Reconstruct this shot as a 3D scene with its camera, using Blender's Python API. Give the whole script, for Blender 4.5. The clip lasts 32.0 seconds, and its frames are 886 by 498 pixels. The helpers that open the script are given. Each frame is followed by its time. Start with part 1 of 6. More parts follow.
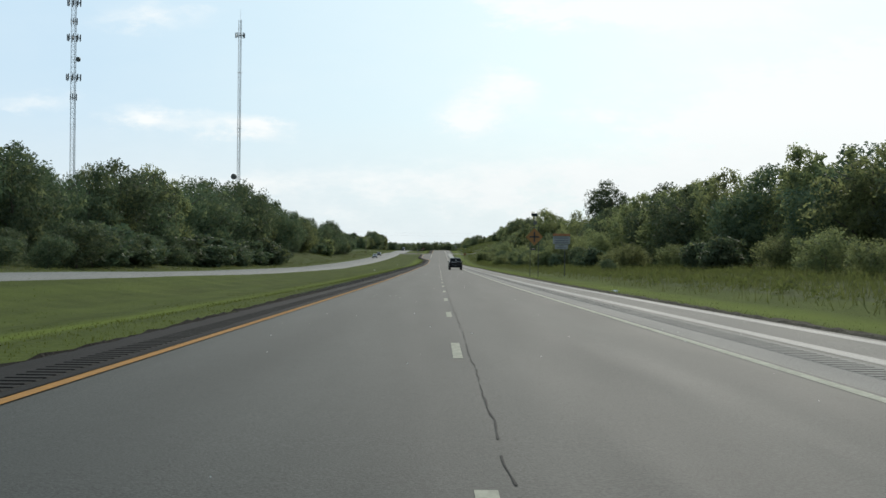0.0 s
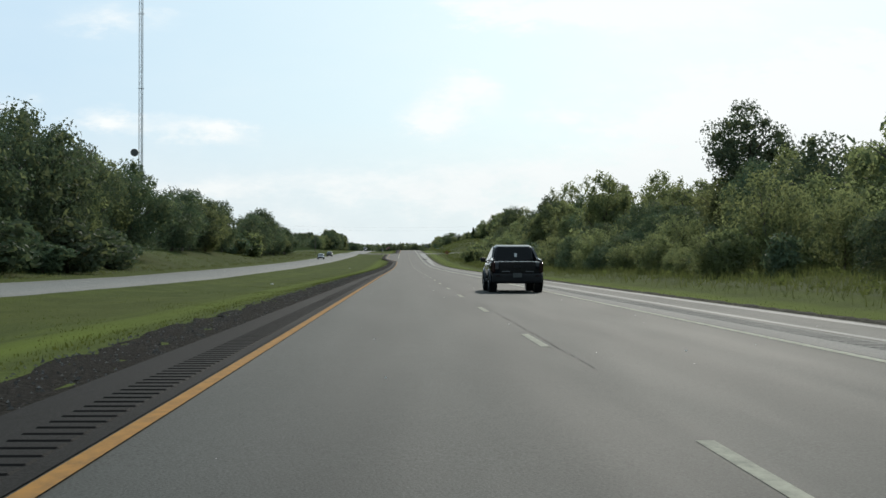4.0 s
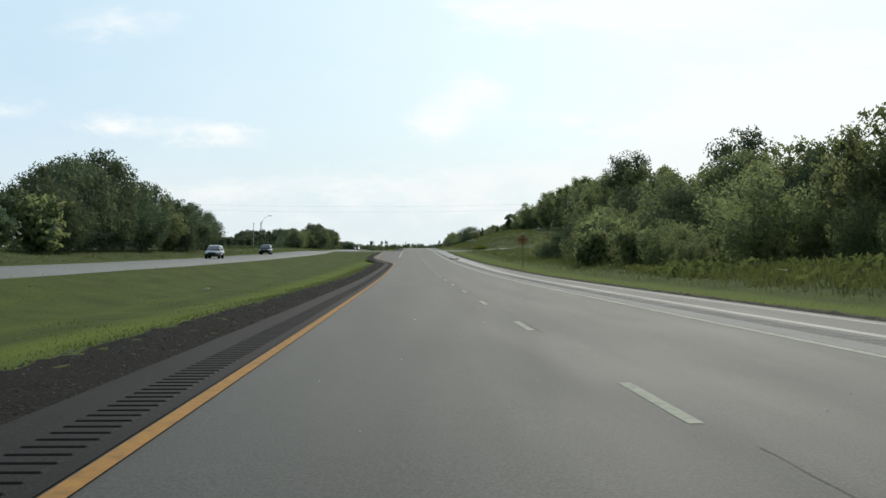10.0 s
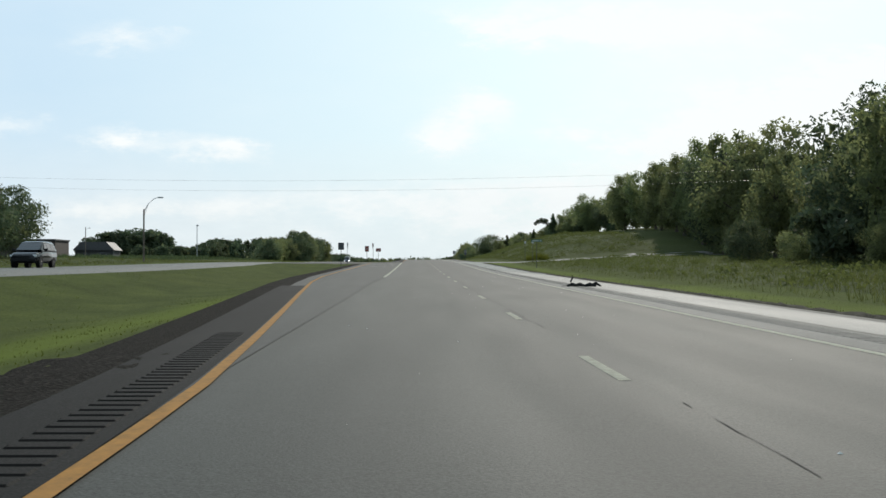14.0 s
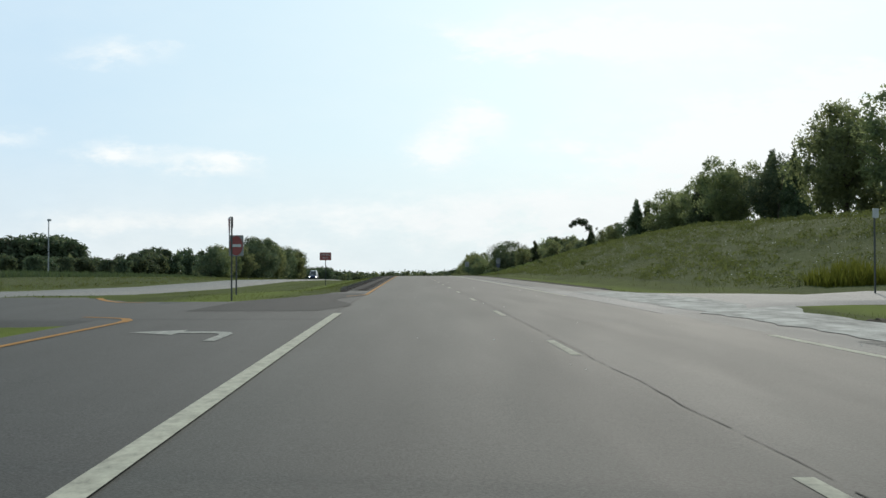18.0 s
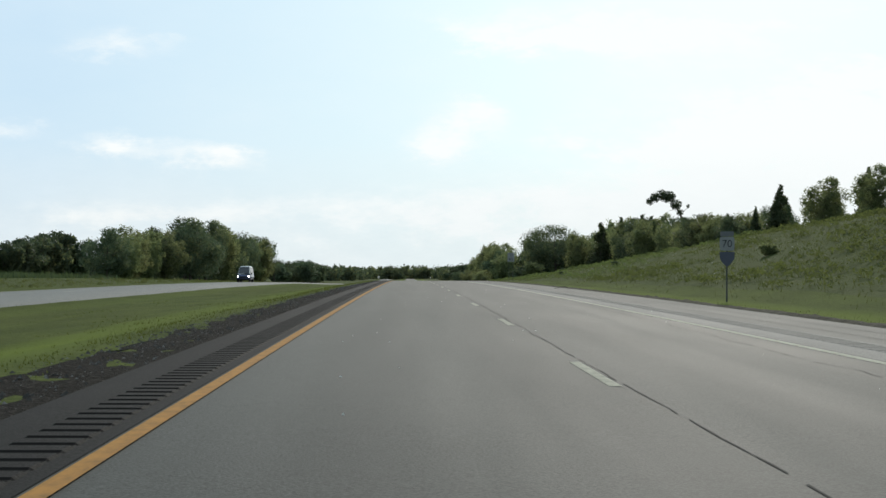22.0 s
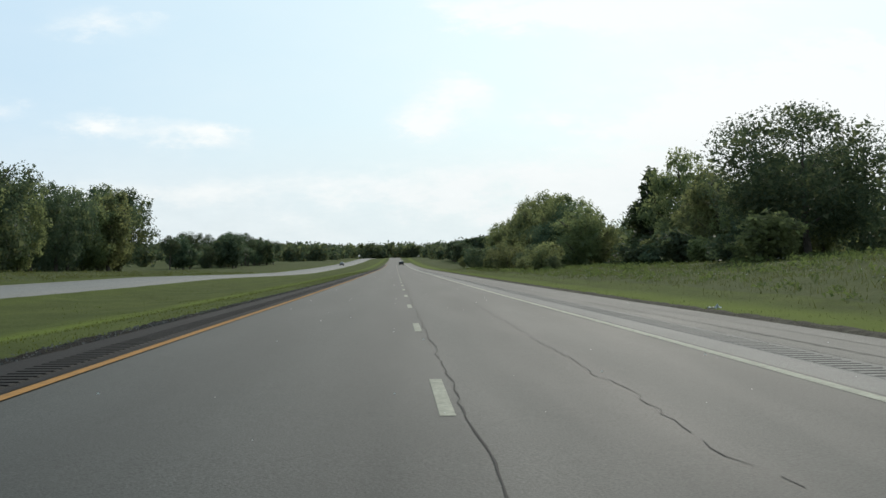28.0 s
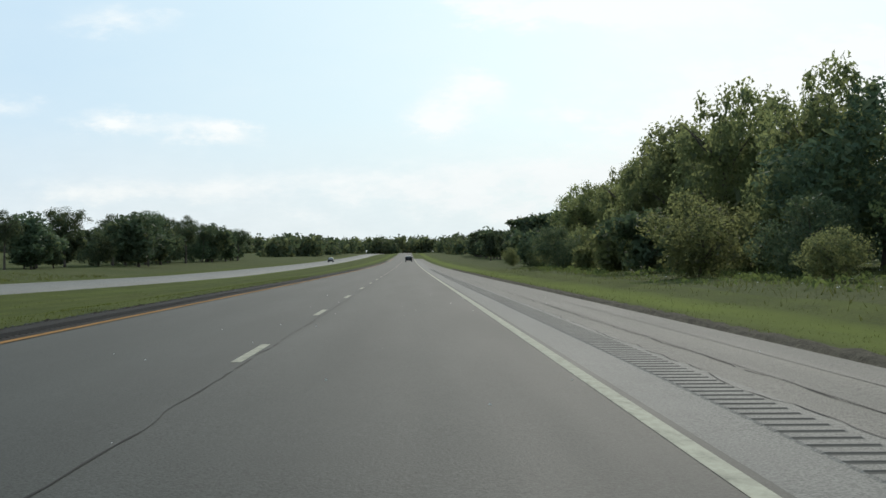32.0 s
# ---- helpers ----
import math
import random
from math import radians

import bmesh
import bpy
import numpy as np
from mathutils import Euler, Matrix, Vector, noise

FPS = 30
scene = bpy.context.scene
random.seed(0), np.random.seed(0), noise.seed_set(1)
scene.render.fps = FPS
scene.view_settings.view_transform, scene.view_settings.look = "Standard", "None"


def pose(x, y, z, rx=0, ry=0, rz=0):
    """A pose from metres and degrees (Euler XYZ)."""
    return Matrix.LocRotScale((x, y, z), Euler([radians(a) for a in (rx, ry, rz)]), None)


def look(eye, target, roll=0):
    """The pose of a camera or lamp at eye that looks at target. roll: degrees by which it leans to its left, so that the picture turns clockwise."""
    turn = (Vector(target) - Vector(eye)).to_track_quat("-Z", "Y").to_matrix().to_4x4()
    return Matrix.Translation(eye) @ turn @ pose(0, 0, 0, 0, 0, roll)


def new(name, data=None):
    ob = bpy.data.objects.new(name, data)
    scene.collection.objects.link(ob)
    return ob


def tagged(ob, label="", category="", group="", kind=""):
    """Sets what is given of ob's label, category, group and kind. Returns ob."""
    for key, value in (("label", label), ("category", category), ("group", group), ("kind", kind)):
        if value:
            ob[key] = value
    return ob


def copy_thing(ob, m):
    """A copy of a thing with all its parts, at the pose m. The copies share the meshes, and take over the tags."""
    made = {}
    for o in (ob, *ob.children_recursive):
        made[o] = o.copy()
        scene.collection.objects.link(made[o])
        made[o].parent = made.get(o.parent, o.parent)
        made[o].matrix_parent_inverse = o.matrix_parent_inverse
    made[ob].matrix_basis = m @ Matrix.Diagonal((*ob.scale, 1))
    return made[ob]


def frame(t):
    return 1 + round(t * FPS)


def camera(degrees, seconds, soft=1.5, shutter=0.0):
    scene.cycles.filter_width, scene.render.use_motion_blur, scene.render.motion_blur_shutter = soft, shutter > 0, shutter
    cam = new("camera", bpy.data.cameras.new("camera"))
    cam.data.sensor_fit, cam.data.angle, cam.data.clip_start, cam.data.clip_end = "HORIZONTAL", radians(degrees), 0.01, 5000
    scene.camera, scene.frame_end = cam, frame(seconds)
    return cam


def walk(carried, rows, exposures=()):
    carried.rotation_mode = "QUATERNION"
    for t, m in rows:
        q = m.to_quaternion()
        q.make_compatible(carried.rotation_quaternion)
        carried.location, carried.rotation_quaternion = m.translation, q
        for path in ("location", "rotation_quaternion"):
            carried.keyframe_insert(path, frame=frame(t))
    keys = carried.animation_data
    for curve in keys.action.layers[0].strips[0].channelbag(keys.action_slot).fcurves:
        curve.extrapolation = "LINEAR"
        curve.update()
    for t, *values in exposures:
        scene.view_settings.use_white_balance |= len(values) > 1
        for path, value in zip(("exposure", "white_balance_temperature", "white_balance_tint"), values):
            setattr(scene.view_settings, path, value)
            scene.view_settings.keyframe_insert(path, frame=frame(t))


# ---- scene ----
cam = camera(37.58, 32.0)
PATH = [
    (0.0, pose(-0.248, -0.00, 1.117, 90.002, -0.61, -0.193)),
    (0.5, pose(-0.596, 18.16, 0.896, 89.922, -0.64, -0.495)),
    (1.0, pose(-0.924, 36.31, 0.681, 90.032, -0.61, -0.645)),
    (1.5, pose(-1.214, 54.44, 0.473, 90.097, -0.48, -0.801)),
    (2.0, pose(-1.469, 72.55, 0.274, 90.075, -0.31, -1.028)),
    (2.5, pose(-1.725, 90.63, 0.093, 90.116, -0.18, -1.310)),
    (4.5, pose(-1.973, 162.66, -0.570, 90.088, -0.13, -1.741)),
    (5.0, pose(-2.151, 180.66, -0.719, 90.037, -0.12, -1.649)),
    (5.5, pose(-2.245, 198.68, -0.863, 90.098, -0.10, -1.646)),
    (6.0, pose(-2.288, 216.66, -1.006, 90.079, -0.07, -1.690)),
    (6.5, pose(-2.294, 234.61, -1.150, 90.158, -0.04, -1.743)),
    (7.0, pose(-2.269, 252.57, -1.309, 90.099, -0.01, -1.726)),
    (7.5, pose(-2.227, 270.53, -1.477, 90.194, -0.02, -1.691)),
    (8.0, pose(-2.178, 288.49, -1.638, 90.187, -0.06, -1.602)),
    (8.5, pose(-2.127, 306.43, -1.790, 90.157, -0.07, -1.590)),
    (9.0, pose(-2.076, 324.36, -1.937, 90.100, -0.03, -1.491)),
    (9.5, pose(-2.027, 342.29, -2.081, 90.184, 0.02, -1.457)),
    (10.0, pose(-1.982, 360.22, -2.211, 90.220, 0.06, -1.482)),
    (10.5, pose(-1.941, 378.16, -2.321, 90.172, 0.07, -1.520)),
    (11.0, pose(-1.905, 396.09, -2.410, 90.375, 0.07, -1.474)),
    (11.5, pose(-1.877, 414.01, -2.478, 90.435, 0.13, -1.443)),
    (12.0, pose(-1.857, 431.92, -2.522, 90.481, 0.20, -1.391)),
    (12.5, pose(-1.849, 449.82, -2.523, 90.667, 0.19, -1.326)),
    (13.0, pose(-1.857, 467.71, -2.482, 90.917, 0.09, -1.236)),
    (13.5, pose(-1.890, 485.57, -2.414, 90.822, -0.01, -1.210)),
    (14.0, pose(-1.952, 503.44, -2.316, 90.862, -0.04, -1.245)),
    (14.5, pose(-2.032, 521.34, -2.196, 91.053, -0.03, -1.281)),
    (16.5, pose(-2.095, 592.99, -1.543, 91.274, 0.01, -1.368)),
    (17.0, pose(-2.109, 610.76, -1.331, 91.323, 0.06, -1.467)),
    (17.5, pose(-2.083, 628.42, -1.091, 91.391, 0.12, -1.539)),
    (18.0, pose(-2.043, 645.89, -0.855, 91.435, 0.14, -1.485)),
    (18.5, pose(-2.001, 663.10, -0.623, 91.312, 0.13, -1.509)),
    (19.0, pose(-1.966, 680.13, -0.404, 91.378, 0.09, -1.396)),
    (19.5, pose(-1.946, 697.08, -0.207, 91.301, 0.00, -1.382)),
    (20.0, pose(-1.936, 714.11, -0.022, 91.323, -0.12, -1.370)),
    (20.5, pose(-1.928, 731.37, 0.163, 91.386, -0.25, -1.412)),
    (21.0, pose(-1.922, 748.81, 0.344, 91.337, -0.32, -1.385)),
    (21.5, pose(-1.916, 766.37, 0.523, 91.188, -0.31, -1.452)),
    (22.0, pose(-1.907, 783.95, 0.701, 91.200, -0.27, -1.500)),
    (22.5, pose(-1.883, 801.48, 0.860, 91.158, -0.26, -1.531)),
    (23.0, pose(-1.836, 818.92, 0.992, 91.008, -0.29, -1.568)),
    (23.5, pose(-1.765, 836.25, 1.099, 90.945, -0.32, -1.639)),
    (24.0, pose(-1.681, 853.49, 1.182, 90.826, -0.29, -1.722)),
    (24.5, pose(-1.590, 870.66, 1.241, 90.827, -0.19, -1.738)),
    (25.0, pose(-1.451, 887.85, 1.282, 90.768, -0.05, -1.705)),
    (25.5, pose(-1.177, 905.15, 1.304, 90.573, 0.09, -1.679)),
    (27.5, pose(-0.778, 975.92, 1.135, 90.263, 0.18, -2.019)),
    (28.0, pose(-0.381, 993.64, 1.032, 90.216, 0.20, -2.096)),
    (28.5, pose(-0.031, 1011.34, 0.894, 90.198, 0.18, -2.163)),
    (29.0, pose(0.313, 1029.02, 0.725, 90.022, 0.16, -2.280)),
    (29.5, pose(0.656, 1046.70, 0.565, 90.057, 0.19, -2.333)),
    (30.0, pose(0.980, 1064.38, 0.414, 89.992, 0.23, -2.271)),
    (30.5, pose(1.271, 1082.10, 0.269, 90.128, 0.25, -2.083)),
    (31.0, pose(1.520, 1099.80, 0.132, 90.044, 0.25, -1.940)),
    (31.5, pose(1.728, 1117.44, -0.001, 90.100, 0.23, -1.780)),
    (32.0, pose(1.908, 1135.08, -0.134, 90.053, 0.19, -1.490)),
]
walk(cam, PATH, exposures=[(0.0, 0.0), (22.2, 0.0), (23.2, -0.1), (24.6, -0.1), (26.5, 0.0), (32.0, 0.0)])

# ---- light: high thin cloud, morning sun ahead and a little to the right ----
SUN_EL, SUN_AZ = radians(28.0), radians(15.0)
SUN_DIR = Vector((math.sin(SUN_AZ) * math.cos(SUN_EL), math.cos(SUN_AZ) * math.cos(SUN_EL), math.sin(SUN_EL)))
sun = new("sun", bpy.data.lights.new("sun", "SUN"))
sun.data.energy, sun.data.angle, sun.data.color = 3.4, radians(0.6), (1.0, 0.94, 0.84)
sun.matrix_world = look(SUN_DIR * 200, (0, 0, 0))

world = bpy.data.worlds.new("sky")
scene.world = world
world.use_nodes = True
wn, wl = world.node_tree.nodes, world.node_tree.links
wn.clear()


def wnode(kind, **sets):
    n = wn.new(kind)
    for key, value in sets.items():
        n.inputs[key].default_value = value
    return n


def wmath(op, a, b=None, c=None):
    n = wn.new("ShaderNodeMath")
    n.operation = op
    for i, v in enumerate((a, b, c)):
        if v is None:
            continue
        if isinstance(v, (int, float)):
            n.inputs[i].default_value = v
        else:
            wl.new(v, n.inputs[i])
    return n.outputs[0]


sky = wn.new("ShaderNodeTexSky")
sky.sky_type, sky.sun_disc = "NISHITA", False
sky.sun_elevation, sky.sun_rotation = SUN_EL, SUN_AZ
sky.air_density, sky.dust_density, sky.ozone_density = 1.0, 2.5, 1.0
coord = wn.new("ShaderNodeTexCoord")
sep = wn.new("ShaderNodeSeparateXYZ")
wl.new(coord.outputs["Generated"], sep.inputs[0])
dy = wmath("MAXIMUM", sep.outputs[1], 0.08)
az = wmath("DIVIDE", sep.outputs[0], dy)
el = wmath("DIVIDE", sep.outputs[2], dy)
warp_in = wn.new("ShaderNodeCombineXYZ")
wl.new(wmath("MULTIPLY", az, 13.0), warp_in.inputs[0])
wl.new(wmath("MULTIPLY", el, 30.0), warp_in.inputs[1])
fine = wnode("ShaderNodeTexNoise", Scale=1.0, Detail=7.0, Roughness=0.62)
wl.new(warp_in.outputs[0], fine.inputs["Vector"])
broad = wnode("ShaderNodeTexNoise", Scale=0.32, Detail=3.0, Roughness=0.5)
wl.new(warp_in.outputs[0], broad.inputs["Vector"])
# clouds: way across, way up, half width, half height, weight
CLOUDS = [(0.16, 0.190, 0.13, 0.020, 1.0), (0.34, 0.115, 0.14, 0.042, 1.6), (0.21, 0.098, 0.05, 0.018, 0.7), (0.045, 0.118, 0.030, 0.022, 0.75), (0.015, 0.100, 0.026, 0.012, 0.55),
          (-0.145, 0.091, 0.040, 0.012, 0.8), (-0.228, 0.098, 0.034, 0.010, 0.7), (-0.305, 0.112, 0.03, 0.010, 0.5),
          (-0.22, 0.176, 0.045, 0.014, 0.5), (-0.06, 0.050, 0.20, 0.014, 0.45), (0.20, 0.045, 0.18, 0.03, 1.0), (-0.22, 0.045, 0.10, 0.010, 0.45)]
total = None
for ca, ce, sa, se, weight in CLOUDS:
    jitter = wmath("MULTIPLY_ADD", fine.outputs["Fac"], 3.4, -1.7)
    a = wmath("ADD", wmath("DIVIDE", wmath("SUBTRACT", az, ca), sa), jitter)
    b = wmath("ADD", wmath("DIVIDE", wmath("SUBTRACT", el, ce), se), wmath("MULTIPLY", jitter, 1.25))
    r2 = wmath("ADD", wmath("MULTIPLY", a, a), wmath("MULTIPLY", b, b))
    g = wmath("MULTIPLY", wmath("EXPONENT", wmath("MULTIPLY", r2, -0.9)), weight)
    total = g if total is None else wmath("ADD", total, g)
veil = wmath("MULTIPLY_ADD", wmath("MULTIPLY", broad.outputs["Fac"], fine.outputs["Fac"]), 0.9, 0.10)
ahead = wmath("MINIMUM", wmath("MAXIMUM", wmath("MULTIPLY", sep.outputs[1], 3.0), 0.0), 1.0)
wisp = wnode("ShaderNodeTexNoise", Scale=2.3, Detail=8.0, Roughness=0.66)
wl.new(warp_in.outputs[0], wisp.inputs["Vector"])
ragged = wmath("MULTIPLY", total, wmath("MULTIPLY_ADD", wisp.outputs["Fac"], 1.9, 0.05))
crisp = wn.new("ShaderNodeMapRange")
crisp.interpolation_type = "SMOOTHSTEP"
crisp.inputs["From Min"].default_value, crisp.inputs["From Max"].default_value = 0.12, 1.05
wl.new(ragged, crisp.inputs["Value"])
mask_raw = wmath("ADD", wmath("MULTIPLY", crisp.outputs[0], ahead), wmath("MULTIPLY", veil, 0.45))
clamp = wn.new("ShaderNodeClamp")
wl.new(mask_raw, clamp.inputs[0])
cloud_colour = wn.new("ShaderNodeRGB")
cloud_colour.outputs[0].default_value = (9.7, 10.1, 10.1, 1)
sky_mix = wn.new("ShaderNodeMix")
sky_mix.data_type = "RGBA"
wl.new(clamp.outputs[0], sky_mix.inputs["Factor"])
haze_mix = wn.new("ShaderNodeMix")
haze_mix.data_type = "RGBA"
front = wmath("MULTIPLY_ADD", wmath("SMOOTH_MIN", wmath("MAXIMUM", wmath("MULTIPLY_ADD", sep.outputs[1], 1.1, 0.15), 0.0), 1.0, 0.1), 0.20, 0.68)
wl.new(front, haze_mix.inputs["Factor"])
side = wmath("MINIMUM", wmath("MAXIMUM", wmath("MULTIPLY_ADD", az, 2.2, 0.62), 0.0), 1.0)
tint = wn.new("ShaderNodeMix")
tint.data_type = "RGBA"
tint.inputs["A"].default_value, tint.inputs["B"].default_value = (5.2, 7.5, 9.4, 1), (6.2, 8.8, 9.7, 1)
wl.new(side, tint.inputs["Factor"])
wl.new(tint.outputs["Result"], haze_mix.inputs["B"])
wl.new(sky.outputs[0], haze_mix.inputs["A"])
wl.new(haze_mix.outputs["Result"], sky_mix.inputs["A"])
wl.new(cloud_colour.outputs[0], sky_mix.inputs["B"])
low = wmath("MULTIPLY_ADD", wmath("MAXIMUM", sep.outputs[2], 0.0), -9.5, 0.95)
low = wmath("MAXIMUM", wmath("MINIMUM", wmath("MULTIPLY", low, wmath("MULTIPLY_ADD", broad.outputs["Fac"], 0.9, 0.45)), 0.9), 0.0)
low_tone = wn.new("ShaderNodeMix")
low_tone.data_type = "RGBA"
low_tone.inputs["A"].default_value, low_tone.inputs["B"].default_value = (7.2, 7.9, 8.1, 1), (9.3, 9.8, 9.8, 1)
wl.new(wisp.outputs["Fac"], low_tone.inputs["Factor"])
low_mix = wn.new("ShaderNodeMix")
low_mix.data_type = "RGBA"
wl.new(low, low_mix.inputs["Factor"])
wl.new(sky_mix.outputs["Result"], low_mix.inputs["A"])
wl.new(low_tone.outputs["Result"], low_mix.inputs["B"])
back = wnode("ShaderNodeBackground", Strength=0.1)
wl.new(low_mix.outputs["Result"], back.inputs["Color"])
wout = wn.new("ShaderNodeOutputWorld")
wl.new(back.outputs[0], wout.inputs["Surface"])


# ---- materials ----
class Mat:
    """A node material that is built step by step; places are in metres."""

    def __init__(self, name, rough=0.8, metal=0.0, spec=0.5):
        self.m = bpy.data.materials.new(name)
        self.m.use_nodes = True
        self.n, self.l = self.m.node_tree.nodes, self.m.node_tree.links
        self.b = self.n["Principled BSDF"]
        self.b.inputs["Roughness"].default_value = rough
        self.b.inputs["Metallic"].default_value = metal
        self.b.inputs["Specular IOR Level"].default_value = spec
        self.geo = self.n.new("ShaderNodeNewGeometry")
        self.info = self.n.new("ShaderNodeObjectInfo")

    def noise(self, scale, detail=4.0, stretch=(1, 1, 1), rough=0.55):
        t = self.n.new("ShaderNodeTexNoise")
        t.inputs["Scale"].default_value, t.inputs["Detail"].default_value, t.inputs["Roughness"].default_value = scale, detail, rough
        mp = self.n.new("ShaderNodeMapping")
        mp.inputs["Scale"].default_value = stretch
        self.l.new(self.geo.outputs["Position"], mp.inputs["Vector"])
        self.l.new(mp.outputs[0], t.inputs["Vector"])
        return t.outputs["Fac"]

    def ramp(self, fac, *stops):
        r = self.n.new("ShaderNodeValToRGB")
        e = r.color_ramp.elements
        while len(e) < len(stops):
            e.new(0.5)
        for el_, (at, col) in zip(e, stops):
            el_.position = at
            el_.color = (*col, 1) if len(col) == 3 else col
        self.l.new(fac, r.inputs[0])
        return r.outputs[0]

    def mix(self, fac, a, b, mode="MIX"):
        x = self.n.new("ShaderNodeMix")
        x.data_type, x.blend_type = "RGBA", mode
        for key, v in (("Factor", fac), ("A", a), ("B", b)):
            if isinstance(v, (int, float)):
                x.inputs[key].default_value = v
            elif isinstance(v, tuple):
                x.inputs[key].default_value = (*v, 1)
            else:
                self.l.new(v, x.inputs[key])
        return x.outputs["Result"]

    def colour(self, c):
        if isinstance(c, tuple):
            self.b.inputs["Base Color"].default_value = (*c, 1)
        else:
            self.l.new(c, self.b.inputs["Base Color"])
        return self

    def rough(self, fac, lo, hi):
        r = self.n.new("ShaderNodeMapRange")
        r.inputs["To Min"].default_value, r.inputs["To Max"].default_value = lo, hi
        self.l.new(fac, r.inputs["Value"])
        self.l.new(r.outputs[0], self.b.inputs["Roughness"])
        return self

    def bump(self, fac, strength=0.4, distance=0.02):
        b = self.n.new("ShaderNodeBump")
        b.inputs["Strength"].default_value, b.inputs["Distance"].default_value = strength, distance
        self.l.new(fac, b.inputs["Height"])
        self.l.new(b.outputs[0], self.b.inputs["Normal"])
        return self

    def across(self):
        s = self.n.new("ShaderNodeSeparateXYZ")
        self.l.new(self.geo.outputs["Position"], s.inputs[0])
        return s.outputs[0]

    def calc(self, op, a, b=0.0):
        n = self.n.new("ShaderNodeMath")
        n.operation = op
        for i, v in enumerate((a, b)):
            if isinstance(v, (int, float)):
                n.inputs[i].default_value = v
            else:
                self.l.new(v, n.inputs[i])
        return n.outputs[0]


def asphalt(name, dark, light, rough_lo, rough_hi, tracks=True, gloss=0.11):
    m = Mat(name, spec=gloss)
    grain = m.noise(55, 3)
    long = m.noise(0.9, 4, (1, 0.05, 1))
    patch = m.noise(0.18, 4, (1.6, 0.35, 1))
    c = m.ramp(long, (0.3, dark), (0.72, light))
    c = m.mix(m.calc("MULTIPLY", patch, 0.5), c, tuple(v * 0.86 for v in dark))
    c = m.mix(m.ramp(m.noise(16, 2), (0.5, (0, 0, 0)), (0.62, (0.35, 0.35, 0.35))), c, tuple(v * 1.25 for v in light))
    c = m.mix(m.ramp(m.noise(3.5, 4, (1, 0.5, 1), 0.6), (0.42, (0, 0, 0)), (0.66, (0.28, 0.28, 0.28))), c, tuple(v * 0.72 for v in dark))
    c = m.mix(0.5, c, m.ramp(grain, (0.36, tuple(v * 0.42 for v in dark)), (0.66, tuple(v * 1.6 for v in light))), "MIX")
    if tracks:
        w = m.calc("SINE", m.calc("MULTIPLY", m.calc("ADD", m.across(), 0.92), 3.433))
        c = m.mix(m.calc("MULTIPLY", m.calc("ADD", w, 1.0), 0.11), c, tuple(v * 0.62 for v in dark))
    m.colour(c)
    m.rough(m.noise(1.3, 3, (1, 0.08, 1)), rough_lo, rough_hi)
    m.bump(grain, 0.45, 0.006)
    return m.m


def plain(name, c, rough=0.6, metal=0.0, vary=0.12, scale=3.0, bump=0.0, spec=0.5):
    m = Mat(name, rough, metal, spec)
    f = m.noise(scale, 4)
    m.colour(m.ramp(f, (0.3, tuple(v * (1 - vary) for v in c)), (0.7, tuple(min(1, v * (1 + vary)) for v in c))))
    if bump:
        m.bump(m.noise(scale * 6, 3), bump, 0.01)
    return m.m


ASPHALT = asphalt("worn asphalt", (0.0246, 0.0276, 0.0250), (0.0400, 0.0444, 0.0402), 0.74, 0.86, True, 0.134)
ASPHALT_DARK = asphalt("dark shoulder asphalt", (0.0105, 0.0103, 0.0098), (0.0180, 0.0177, 0.0169), 0.78, 0.92, False, 0.038)
ASPHALT_TURN = asphalt("turn lane asphalt", (0.026, 0.0275, 0.026), (0.044, 0.046, 0.043), 0.76, 0.9, False, 0.13)
SHOULDER = asphalt("pale worn shoulder", (0.086, 0.086, 0.080), (0.135, 0.134, 0.125), 0.75, 0.88, False, 0.09)
OPPOSITE = asphalt("pale concrete carriageway", (0.098, 0.100, 0.094), (0.155, 0.157, 0.147), 0.75, 0.88, False, 0.09)
SIDE_ROAD = asphalt("side road asphalt", (0.12, 0.117, 0.112), (0.19, 0.185, 0.176), 0.75, 0.88, False, 0.09)
SHOULDER_GLARE = asphalt("pale shoulder streak with glare in its colour", (0.105, 0.106, 0.099), (0.175, 0.176, 0.165), 0.68, 0.82, False, 0.14)
SHOULDER_TAN = asphalt("worn outer shoulder", (0.082, 0.078, 0.070), (0.130, 0.124, 0.111), 0.78, 0.92, False, 0.09)
# Groove faces take a darker tone than the shoulder around them.
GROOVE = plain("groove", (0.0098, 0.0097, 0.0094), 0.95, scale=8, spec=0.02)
# On the pale shoulder this tone is the grooves' shade, painted in.
GROOVE_PALE_SHADE = plain("groove in the pale shoulder with shade in its colour", (0.062, 0.061, 0.057), 0.95, scale=8, spec=0.05)
TAR = plain("crack sealant", (0.023, 0.0236, 0.0226), 0.9, scale=6, spec=0.085)


sm = Mat("pale sandy grit", 0.95, spec=0.05)
s1, s2 = sm.noise(2.2, 6, (1, 0.35, 1), 0.65), sm.noise(30, 3)
sc = sm.ramp(s1, (0.34, (0.13, 0.128, 0.118)), (0.5, (0.26, 0.255, 0.235)), (0.66, (0.40, 0.395, 0.365)))
sm.colour(sm.mix(0.25, sc, sm.ramp(s2, (0.3, (0.10, 0.098, 0.09)), (0.7, (0.45, 0.44, 0.41))))).bump(s2, 0.5, 0.01)
GRIT = sm.m


